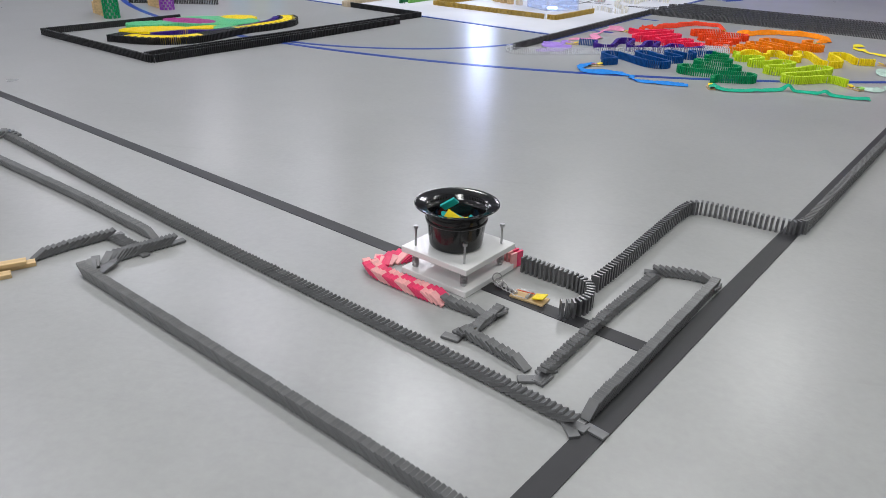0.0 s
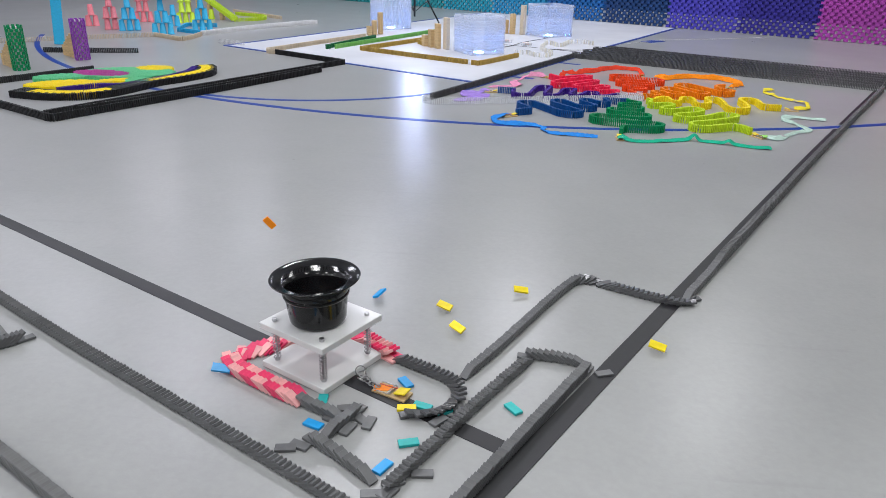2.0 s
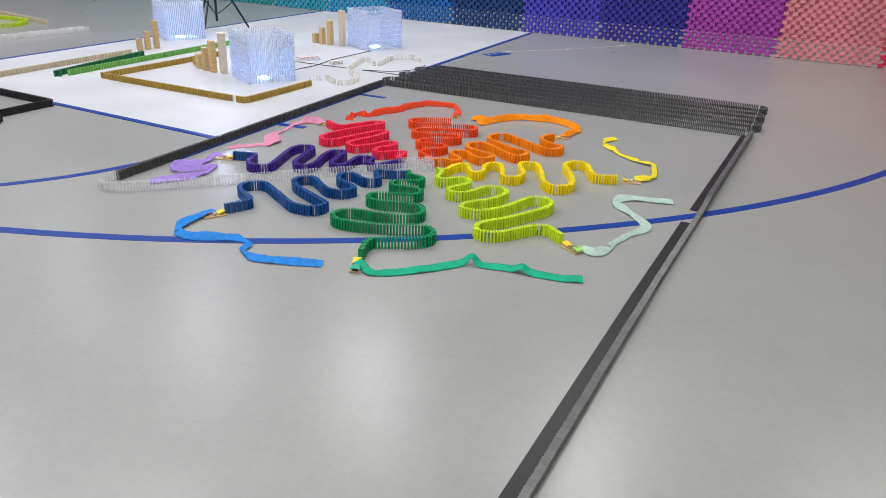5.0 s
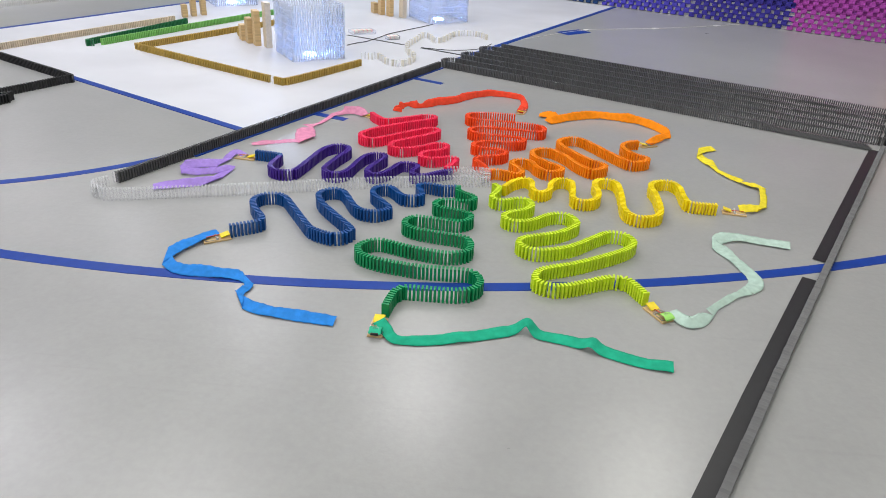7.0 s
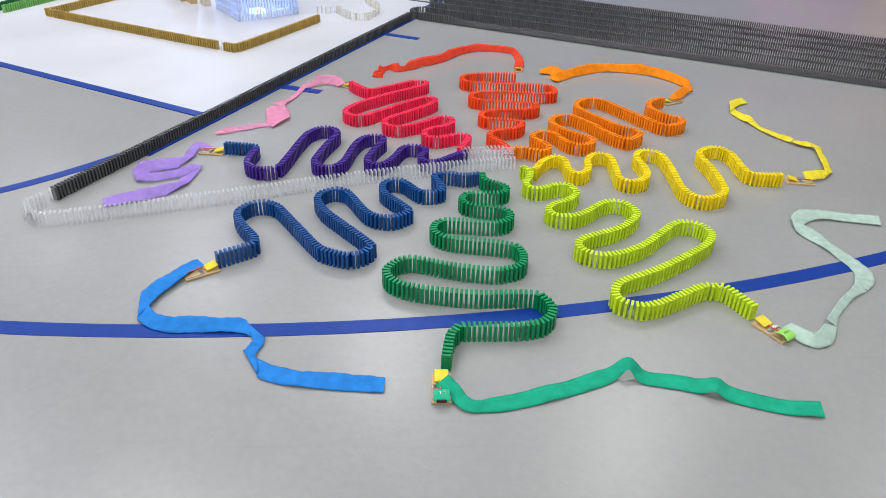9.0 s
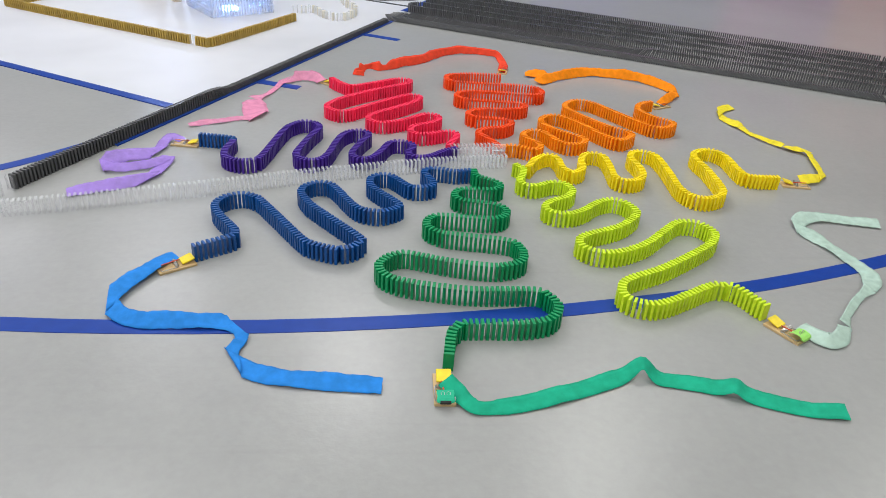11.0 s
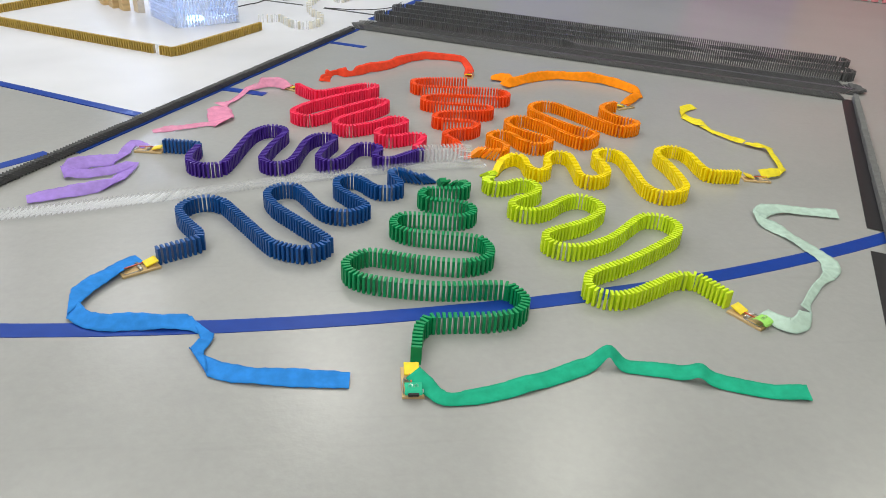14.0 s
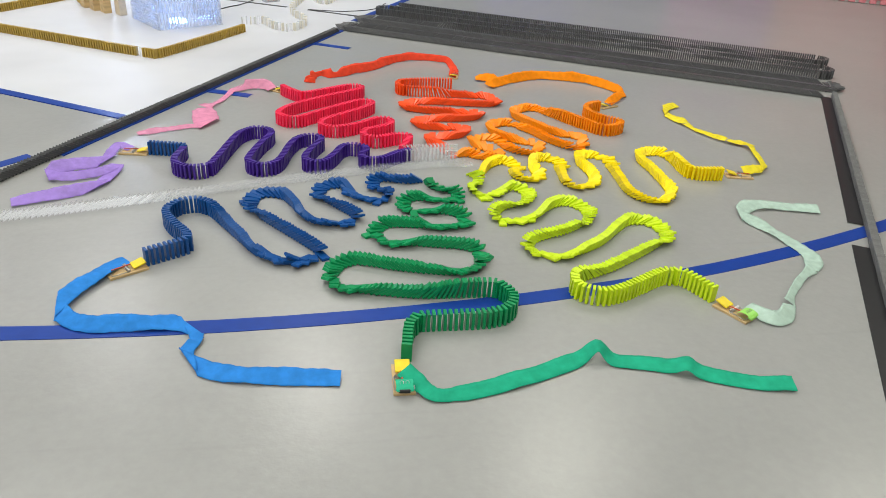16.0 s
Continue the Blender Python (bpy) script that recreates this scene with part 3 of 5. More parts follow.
# ---------- charcoal lines ----------
KEND = Vector((-1.615, 2.975, 0))
KTOP = Vector((-0.41, 5.39, 0))
domino_line([(KTOP.x, KTOP.y), ((KTOP.x + KEND.x) / 2, (KTOP.y + KEND.y) / 2), (KEND.x, KEND.y)], M_DEEP,
            "long line of charcoal dominoes along the white sheet's edge", start=9.3, speed=1.06, pitch=0.0138, seed=21,
            special=lambda i, s: M_CLEAR if s > 2.69 else M_DEEP)
TRAIL = [TAPE[0].lerp(TAPE[1], 0.545) + AWAY * 0.058, TAPE[0].lerp(TAPE[1], 0.78) + AWAY * 0.059, TAPE[1] + AWAY * 0.06, TAPE[3] + AWAY * 0.06, TAPE[4] + AWAY * 0.06]
domino_line([(p.x, p.y) for p in TRAIL], M_FORE, "very long line of charcoal dominoes beside the tape, falling in turn", start=1.5, speed=1.0, pitch=0.0145, seed=22)
RU, RV = Vector((-0.880, 0.475, 0)), Vector((0.475, 0.880, 0))
ROW0 = Vector((2.045, 4.12, 0))
ROWS = (0.0, 0.14, 0.28, 0.42, 0.56, 0.70, 0.84)
TIMES = (6.3, 9.28, 12.3, 15.35, None, None, None)
for k, d in enumerate(ROWS):
    a = ROW0 + RV * d + (RU * -0.02 if k else RU * 0)
    b = ROW0 + RV * d + RU * 2.73
    if k % 2:
        a, b = b, a
    domino_line([(a.x, a.y), ((a.x + b.x) / 2, (a.y + b.y) / 2), (b.x, b.y)], M_DARK, "straight row of charcoal dominoes in a block of parallel rows",
                start=TIMES[k], speed=0.95, pitch=0.0126, seed=40 + k, group="parallel charcoal rows")
for k in range(len(ROWS) - 1):
    m = ROW0 + RV * (ROWS[k] + ROWS[k + 1]) / 2
    r = (ROWS[k + 1] - ROWS[k]) / 2
    if k % 2 == 0:
        c, sgn, t = m + RU * 2.74, 1, (9.22, 15.2, None)[k // 2]
    else:
        c, sgn, t = m - RU * 0.03, -1, (12.18, None, None)[k // 2]
    pts = []
    for j in range(7):
        ang = radians(-90 + 30 * j)
        q = c + RU * (sgn * 0.055 * math.cos(ang)) + RV * (r * math.sin(ang))
        pts.append((q.x, q.y))
    domino_line(pts, M_DARK, "short bend of charcoal dominoes joining two rows", start=t, pitch=0.0165, seed=60 + k, group="parallel charcoal rows")

# ---------- foreground: fallen and falling charcoal lines ----------
FORE = "charcoal trail by the hat"
domino_line([(-3.66, 0.13), (-3.62, 0.21), (-3.55, 0.195), (-2.456, -0.485), (-1.928, -0.800), (-1.515, -1.042), (-1.191, -1.242)], M_FORE, "long fallen line of charcoal dominoes", lying=True, pitch=0.0145, seed=71, group=FORE, rough=0.7)
domino_line([(-2.449, -0.601), (-2.866, -0.357), (-3.388, -0.077), (-4.2, 0.36)], M_FORE, "fallen line of charcoal dominoes leading away", lying=True, pitch=0.0145, seed=72, group=FORE)
domino_line([(-0.80, -1.86), (-0.946, -1.77), (-1.346, -1.525), (-1.669, -1.335), (-1.954, -1.168), (-2.450, -0.880), (-2.488, -0.852), (-2.498, -0.815), (-2.480, -0.772), (-2.43, -0.70), (-2.375, -0.63)], M_FORE, "long fallen line of charcoal dominoes with a hooked end", lying=True, pitch=0.0122, seed=74, group=FORE, rough=0.9, side=0.010)
domino_line([(-2.714, -0.807), (-2.662, -0.716), (-2.594, -0.624)], M_FORE, "short fallen line of charcoal dominoes by the wooden blocks", lying=True, pitch=0.0155, seed=75, group=FORE, rough=1.2)
domino_line([(-2.585, -0.622), (-2.52, -0.655), (-2.455, -0.69)], M_FORE, "short fallen stretch of charcoal dominoes", lying=True, pitch=0.016, seed=76, group=FORE, rough=1.6)
domino_line([(-1.163, -1.225), (-1.008, -0.956), (-0.80, -0.585)], M_FORE, "fallen line of charcoal dominoes on the tape", lying=True, pitch=0.0125, seed=77, group=FORE)
domino_line([(-0.785, -0.552), (-0.86, -0.53), (-0.935, -0.524)], M_FORE, "short fallen stretch of charcoal dominoes", lying=True, pitch=0.0165, seed=78, group=FORE, rough=1.2)
domino_line([(-0.945, -0.535), (-1.091, -0.789), (-1.245, -1.075)], M_FORE, "fallen line of charcoal dominoes crossing the tape", lying=True, pitch=0.015, seed=79, group=FORE)
domino_line([(-1.285, -1.075), (-1.362, -1.014), (-1.435, -0.962)], M_FORE, "short fallen line of charcoal dominoes", lying=True, pitch=0.0165, seed=80, group=FORE, rough=1.2)
domino_line([(-1.435, -0.955), (-1.405, -0.895), (-1.378, -0.842)], M_FORE, "short fallen line of charcoal dominoes", lying=True, pitch=0.0165, seed=81, group=FORE, rough=1.6)
domino_line([(-1.395, -0.868), (-1.46, -0.84), (-1.505, -0.815)], M_FORE, "short fallen line of charcoal dominoes", lying=True, pitch=0.0165, seed=82, group=FORE, rough=1.2)
# double pink run round the hat platform
PINK = [(-1.51, -0.812), (-1.633, -0.746), (-1.722, -0.69), (-1.735, -0.645), (-1.70, -0.60), (-1.60, -0.525), (-1.51, -0.45), (-1.42, -0.50), (-1.335, -0.565)]
for k, sd in enumerate((-0.0125, 0.0125)):
    domino_line(PINK, M_HOTPINK, "winding line of hot pink and pale pink dominoes round the platform", pitch=0.015, start=-0.78, speed=0.95, seed=83 + k, group=FORE, side=sd, rough=1.2,
                special=(lambda i, s: M_HOTPINK if (i // 3) % 2 else M_PALEPINK) if k else (lambda i, s: M_PALEPINK if (i // 3) % 2 else M_HOTPINK))
domino_line([(-1.322, -0.58), (-1.30, -0.592), (-1.226, -0.633), (-1.165, -0.672), (-1.142, -0.716), (-1.152, -0.772), (-1.182, -0.806), (-1.222, -0.818)], M_DARK,
            "hooked line of charcoal dominoes leading to the mousetrap", start=0.1, speed=0.82, pitch=0.0150, seed=85, group=FORE, rough=1.3)
domino_line([(-1.125, -0.655), (-1.051, -0.522), (-0.955, -0.334), (-0.858, -0.146), (-0.806, -0.056), (-0.782, -0.028), (-0.745, -0.018), (-0.690, -0.037), (-0.597, -0.081), (-0.495, -0.128), (-0.455, -0.128), (-0.430, -0.100)], M_DARK,
            "long bent line of charcoal dominoes falling towards the tape", start=0.36, speed=0.97, pitch=0.0165, seed=86, group=FORE)


def loose_domino(place, material, label, group="loose dominoes"):
    """One domino on its own, its origin at its middle."""
    key = material.name + "_loose"
    if key not in DOMINO:
        bm = bmesh.new()
        box(bm, (HT, WD, TH), (0, 0, 0), 0.0007)
        DOMINO[key] = to_mesh("domino", bm, material)
    ob = new("domino", DOMINO[key])
    ob.matrix_world = place
    return tagged(ob, label, "domino", group)


for x, y, yaw in ((-1.284, -1.108, 10), (-1.250, -1.101, 60), (-1.141, -1.259, -35), (-1.191, -1.262, -70), (-1.476, -0.972, -20), (-1.245, -1.07, 35)):
    loose_domino(pose(x, y, TH / 2 + 0.0005, 0, 0, yaw), M_FORE, "single charcoal domino lying flat on the floor")

# dominoes knocked about when the thrown ones come down
KNOCKED = [((-1.46, -0.838, 0.014, 0, 12, 150), (-1.40, -0.82, 15)), ((-1.388, -0.86, 0.014, 0, 12, 60), (-1.36, -0.857, -40)), ((-1.41, -0.905, 0.014, 0, 12, 60), (-1.38, -0.90, 70)),
           ((-1.152, -0.897, 0.016, 0, 12, 60), (-1.17, -0.843, 50)),
           ((-1.105, -0.815, 0.016, 0, 12, 60), (-1.13, -0.79, 120)), ((-0.80, -0.60, 0.016, 0, 12, 60), (-0.747, -0.582, 20)), ((-1.235, -1.055, 0.014, 0, 12, 60), (-1.187, -1.033, 5)),
           ((-1.425, -0.925, 0.014, 0, 12, 60), (-1.395, -0.862, 30)), ((-1.372, -0.848, 0.014, 0, 12, 60), (-1.335, -0.872, 80)), ((-1.47, -0.832, 0.014, 0, 12, 150), (-1.425, -0.868, -25)), ((-1.44, -0.955, 0.012, 0, 10, 40), (-1.505, -0.985, 10))]
for k, (a, (x, y, yaw)) in enumerate(KNOCKED):
    ob = loose_domino(pose(*a), M_FORE, "single charcoal domino knocked loose from the trail")
    t = 1.52 + 0.03 * (k % 5)
    end = pose(x, y, TH / 2 + 0.0006, 0, 0, yaw)
    MOVES.append((ob, [(0.0, pose(*a)), (t, pose(*a)), (t + 0.12, pose((a[0] + x) / 2, (a[1] + y) / 2, 0.03, 20, 30, (a[5] + yaw) / 2)), (t + 0.25, end), (16.4, end)]))

# wooden blocks at the start of the trail
for x, y, z, yaw in ((-2.765, -0.945, 0.006, 42), (-2.748, -0.868, 0.006, 42), (-2.762, -0.885, 0.0185, 38)):
    bm = bmesh.new()
    box(bm, (0.15, 0.03, 0.012), (0, 0, 0), 0.001)
    single("wooden_block", bm, M_WOOD, (x, y, z, 0, 0, yaw), "flat pale wooden building plank at the trail's start", "wooden plank", "wooden planks")


# ---------- spring platform and hat ----------
PC, PA = Vector((-1.511, -0.614, 0)), 60.0
LIFT = 0.052
TOP0 = 0.066
platform = thing("spring_platform", (PC.x, PC.y, 0, 0, 0, PA), "white acrylic launching platform on four steel springs", "launch platform")
bm = bmesh.new()
box(bm, (0.230, 0.230, 0.018), (0, 0, 0.009), 0.0015)
part("base_plate", bm, M_ACRYLIC, platform)
bm = bmesh.new()
box(bm, (0.230, 0.230, 0.018), (0, 0, 0.009), 0.0015)
top_plate = part("top_plate", bm, M_ACRYLIC, platform, "white acrylic plate that the springs push up")
top_plate.matrix_basis = pose(0, 0, TOP0)
LAUNCH = 0.64


def raised(ob, x, y, z0, rise):
    MOVES.append((ob, [(0.0, pose(x, y, z0)), (LAUNCH, pose(x, y, z0)), (LAUNCH + 0.07, pose(x, y, z0 + rise)), (16.4, pose(x, y, z0 + rise))]))


raised(top_plate, 0, 0, TOP0, LIFT)
for sx in (-1, 1):
    for sy in (-1, 1):
        x, y = sx * 0.086, sy * 0.086
        bm = bmesh.new()
        lathe(bm, [(0, 0.010), (0.0032, 0.010), (0.0032, 0.137), (0.0068, 0.137), (0.0068, 0.145), (0, 0.145)], 10, (x, y))
        part("bolt", bm, M_STEEL, platform)
        bm = bmesh.new()
        lathe(bm, [(0, 0.018), (0.0075, 0.018), (0.0075, 0.0245), (0, 0.0245)], 6, (x, y))
        part("nut", bm, M_STEEL, platform)
        for k in range(8):
            bm = bmesh.new()
            ring = [(0.0092 * math.cos(2 * math.pi * j / 14), 0.0092 * math.sin(2 * math.pi * j / 14), 0.006 * j / 14) for j in range(15)]
            tube(bm, ring, 0.0015, 5)
            coil = part("spring_coil", bm, M_STEEL, platform, "", True)
            z0 = 0.022 + k * 0.0048
            coil.matrix_basis = pose(x, y, z0)
            raised(coil, x, y, z0, LIFT * (k + 0.3) / 8)

HAT = (-1.520, -0.612)
hat = thing("top_hat", (HAT[0], HAT[1], TOP0 + 0.018), "upturned glossy black plastic top hat on the platform", "hat")
bm = bmesh.new()
lathe(bm, [(0.0001, 0.0005), (0.066, 0.0005), (0.0725, 0.003), (0.0755, 0.009), (0.077, 0.022), (0.083, 0.076), (0.084, 0.080), (0.086, 0.083), (0.0885, 0.110),
           (0.0865, 0.1165), (0.082, 0.08), (0.075, 0.018), (0.064, 0.006), (0.0001, 0.006)], 64)
bmesh.ops.remove_doubles(bm, verts=bm.verts, dist=0.0003)
part("crown", bm, M_GLOSS_BLACK, hat, "", True)
bm = bmesh.new()
lathe(bm, [(0.0885, 0.1095), (0.0945, 0.1145), (0.109, 0.118), (0.1165, 0.1225), (0.1185, 0.124), (0.118, 0.1255), (0.1165, 0.126), (0.108, 0.1225), (0.095, 0.1205), (0.0868, 0.1168)], 64)
part("brim", bm, M_GLOSS_BLACK, hat, "upturned glossy brim", True)
bm = bmesh.new()
lathe(bm, [(0.0831, 0.0745), (0.0868, 0.0765), (0.0878, 0.0835), (0.0850, 0.086)], 64)
part("band", bm, M_GLOSS_BLACK, hat, "moulded black hat band", True)
Z0 = TOP0 + 0.018
AXIS = Vector((0.12, -0.99, 0))
LEAN = [Matrix.Translation((HAT[0] + 0.0136 * f, HAT[1] - 0.0366 * f, Z0 + LIFT + 0.003)) @ Matrix.Rotation(radians(a), 4, AXIS) for f, a in ((0.25, 1.5), (0.3, 2.5))]
MOVES.append((hat, [(0.0, pose(*HAT, Z0)), (LAUNCH, pose(*HAT, Z0)), (LAUNCH + 0.07, pose(*HAT, Z0 + LIFT)), (1.3, pose(*HAT, Z0 + LIFT)), (1.95, LEAN[0]), (2.4, LEAN[1]), (16.4, LEAN[1])]))

# dominoes thrown out of the hat
# first landing place, colour, time of landing, and where it comes to rest after sliding on
THROWN = [(-1.60, -0.53, "o", 1.40, -2.01, 0.38), (-1.413, -0.269, "s", 1.53, -1.452, -0.108), (-1.215, -0.285, "y", 1.51, -1.189, -0.259), (-1.165, -0.395, "y", 1.55, -1.141, -0.437), (-0.981, -0.15, "y", 1.57, -0.938, -0.087),
          (-0.70, -0.46, "y", 1.57, -0.304, -0.394), (-1.467, -0.796, "t", 1.51), (-1.216, -0.789, "t", 1.49), (-1.159, -0.802, "t", 1.53), (-0.991, -0.771, "t", 1.57), (-1.231, -0.933, "t", 1.53), (-1.272, -0.691, "s", 1.46),
          (-1.465, -0.893, "s", 1.51), (-1.276, -1.022, "s", 1.51), (-1.74, -0.70, "s", 1.55, -1.81, -0.73), (-1.254, -0.801, "y", 1.47), (-1.325, -0.727, "o", 1.47)]
THROWN += [(None, None, c, t) for c, t in (("o", 1.36), ("r", 1.38), ("r", 1.42), ("s", 1.46), ("s", 1.5), ("t", 1.48))]
KIND = {"s": (M_SKY, "sky blue"), "y": (M_YELLOW, "yellow"), "t": (M_TEAL, "teal"), "o": (M_ORANGE, "orange"), "r": (M_RED, "red-orange")}
rnd = random.Random(5)
for k, (lx, ly, c, tl, *onward) in enumerate(THROWN):
    mat, word = KIND[c]
    ang, rad = k * 2.4, 0.012 + 0.042 * ((k * 7) % 10) / 10
    sx, sy, sz = HAT[0] + rad * math.cos(ang), HAT[1] + rad * math.sin(ang), Z0 + 0.035 + 0.0028 * (k + 6 if c in "yt" else k // 3)
    back = lx is None
    if back:
        lx, ly = HAT[0] + 0.035 * math.cos(ang), HAT[1] + 0.035 * math.sin(ang)
    hop = bool(onward) and c == "o"
    lz = Z0 + LIFT + 0.10 if hop else Z0 + LIFT + 0.012 + 0.003 * (k % 4) if back else TH / 2 + 0.0005
    t0 = LAUNCH + 0.03 + rnd.uniform(0, 0.03)
    v = (lz - sz) / (tl - t0) + 4.9 * (tl - t0)
    spin = Vector((rnd.gauss(0, 1), rnd.gauss(0, 1), rnd.gauss(0, 1))).normalized()
    first = pose(0, 0, 0, rnd.uniform(30, 60), rnd.uniform(-40, 40), rnd.uniform(0, 360))
    turn = rnd.uniform(150, 320)
    rows = [(0.0, Matrix.Translation((sx, sy, sz)) @ first), (t0, Matrix.Translation((sx, sy, sz)) @ first)]
    steps = 9
    last = None
    for j in range(1, steps + 1):
        f = j / steps
        t = t0 + (tl - t0) * f
        z = sz + v * (t - t0) - 4.9 * (t - t0) ** 2
        place = Vector((sx + (lx - sx) * f ** 1.8, sy + (ly - sy) * f ** 1.8, z))
        last = Matrix.Rotation(radians(turn * f), 4, spin) @ first
        rows.append((t, Matrix.Translation(place) @ last))
    # settle flat within the last tumble
    x_axis = last.to_3x3() @ Vector((1, 0, 0))
    yaw = math.degrees(math.atan2(x_axis.y, x_axis.x))
    flat = pose(lx, ly, lz, 0, 0, yaw)
    rows[-1] = (rows[-1][0], Matrix.LocRotScale(Vector((lx, ly, lz + 0.012)), last.to_quaternion().slerp(flat.to_quaternion(), 0.5), None))
    if hop:
        # bounces off the brim and hops away
        for f in (0.25, 0.5, 0.75, 0.9):
            spot = Vector((lx + (onward[0] - lx) * f, ly + (onward[1] - ly) * f, lz * (1 - f) + 0.16 * f * (1 - f) + TH))
            rows.append((tl + 0.85 * f, Matrix.Translation(spot) @ Matrix.Rotation(radians(300 * f), 4, spin) @ flat.to_3x3().to_4x4()))
        end = pose(onward[0], onward[1], TH / 2 + 0.0005, 0, 0, yaw + 20)
        rows += [(tl + 0.95, end), (16.4, end)]
    elif onward:
        a = pose(lx + (onward[0] - lx) * 0.3, ly + (onward[1] - ly) * 0.3, 0.02, 25, 10, yaw + 25)
        end = pose(onward[0], onward[1], lz, 0, 0, yaw + 50)
        rows += [(2.0, a), (2.4, end), (16.4, end)]
    else:
        rows += [(tl + 0.1, flat), (16.4, flat)]
    ob = loose_domino(rows[0][1], mat, word + " plastic domino thrown out of the hat", "thrown dominoes")
    MOVES.append((ob, rows))


# ---------- mousetraps ----------
M_CHEESE = plastic("yellow_bait_plate", (0.90, 0.70, 0.02), 0.4, 0)
M_REDWIRE = plastic("red_coated_metal", (0.55, 0.08, 0.03), 0.35, 0)


def mousetrap(x, y, yaw, clip=None):
    trap = thing("mousetrap", (x, y, 0, 0, 0, yaw), "wooden snap mousetrap with a yellow bait plate", "mousetrap", "mousetraps")
    bm = bmesh.new()
    box(bm, (0.098, 0.046, 0.0065), (0, 0, 0.0033), 0.0006)
    part("base", bm, M_WOOD, trap)
    bm = bmesh.new()
    box(bm, (0.034, 0.033, 0.0045), (0.030, 0, 0.0165), 0.0012, Matrix.Rotation(radians(-14), 4, "Y"))
    for k in range(6):
        lathe(bm, [(0.0018, 0.0), (0.0030, 0.0008), (0.0036, 0.0)], 8, (0.020 + 0.009 * (k % 3), -0.008 + 0.014 * (k // 3)))
    part("bait_plate", bm, M_CHEESE, trap, "yellow plastic bait plate with holes")
    bm = bmesh.new()
    tube(bm, [(0.0045 * math.cos(j * 0.9), -0.019 + 0.038 * j / 84, 0.0115 + 0.0045 * math.sin(j * 0.9)) for j in range(85)], 0.0009, 4)
    part("spring", bm, M_STEEL, trap)
    bm = bmesh.new()
    tube(bm, [(0.0, -0.021, 0.011), (-0.040, -0.021, 0.010), (-0.042, -0.019, 0.010), (-0.042, 0.019, 0.010), (-0.040, 0.021, 0.010), (0.0, 0.021, 0.011)], 0.0012, 6)
    part("snap_bar", bm, M_STEEL, trap)
    bm = bmesh.new()
    box(bm, (0.050, 0.0035, 0.0022), (-0.012, 0.003, 0.0165), 0.0005, Matrix.Rotation(radians(6), 4, "Z"))
    part("trigger_rod", bm, M_REDWIRE, trap, "red-brown holding rod")
    if clip:
        bm = bmesh.new()
        # the streamer's end folded over the bar, and the spring clip that bites it
        rows = []
        for j in range(9):
            a = radians(8 + 20 * j)
            for grow in (1.0, 0.92):
                x, z, half = -0.036 + 0.020 * grow * math.cos(a), 0.014 + 0.011 * grow * math.sin(a), 0.018 + 0.0008 * math.sin(2.1 * j)
                rows.append([bm.verts.new((x, y, z)) for y in (-half, 0.0, half)])
        for j in range(0, 16, 2):
            for k in range(2):
                bm.faces.new((rows[j][k], rows[j][k + 1], rows[j + 2][k + 1], rows[j + 2][k]))
                bm.faces.new((rows[j + 1][k + 1], rows[j + 1][k], rows[j + 3][k], rows[j + 3][k + 1]))
            for k in (0, 2):
                bm.faces.new((rows[j][k], rows[j + 2][k], rows[j + 3][k], rows[j + 1][k]))
        part("streamer_end", bm, clip, trap, "folded end of the crepe streamer")
        bm = bmesh.new()
        box(bm, (0.012, 0.024, 0.009), (-0.050, 0.0, 0.0155), 0.0018)
        part("spring_clip", bm, M_BLACK if clip is not M_CLIP else M_CLIP, trap, "spring clip holding the streamer")
        bm = bmesh.new()
        for y in (-0.006, 0.006):
            tube(bm, [(-0.046, y - 0.003, 0.020), (-0.036, y - 0.0035, 0.0275), (-0.034, y, 0.0285), (-0.036, y + 0.0035, 0.0275), (-0.046, y + 0.003, 0.020)], 0.0007, 5)
        part("clip_handle", bm, M_STEEL, trap)
    return trap


mousetrap(-1.300, -0.738, -24)

# key ring and short chain that ties the trap to the platform
ring = thing("key_ring", (-1.392, -0.690, 0), "steel key rings and short chain between platform and mousetrap", "key ring")
for k, (x, y, z, r, rx, rz) in enumerate(((0, 0, 0.030, 0.013, 65, 20), (0.008, -0.006, 0.022, 0.012, 25, 60), (0.014, -0.002, 0.016, 0.011, 75, 100), (0.004, -0.014, 0.012, 0.010, 40, 140), (0.022, -0.016, 0.014, 0.010, 80, -30), (0.033, -0.026, 0.010, 0.007, 15, 10), (0.043, -0.031, 0.009, 0.006, 75, -20), (0.052, -0.034, 0.009, 0.006, 10, 0))):
    bm = bmesh.new()
    tube(bm, [(r * math.cos(j * math.pi / 8), r * math.sin(j * math.pi / 8), 0) for j in range(17)], 0.0017, 5)
    bm.transform(pose(x, y, z, rx, 0, rz))
    part("ring", bm, M_STEEL, ring, "", True)


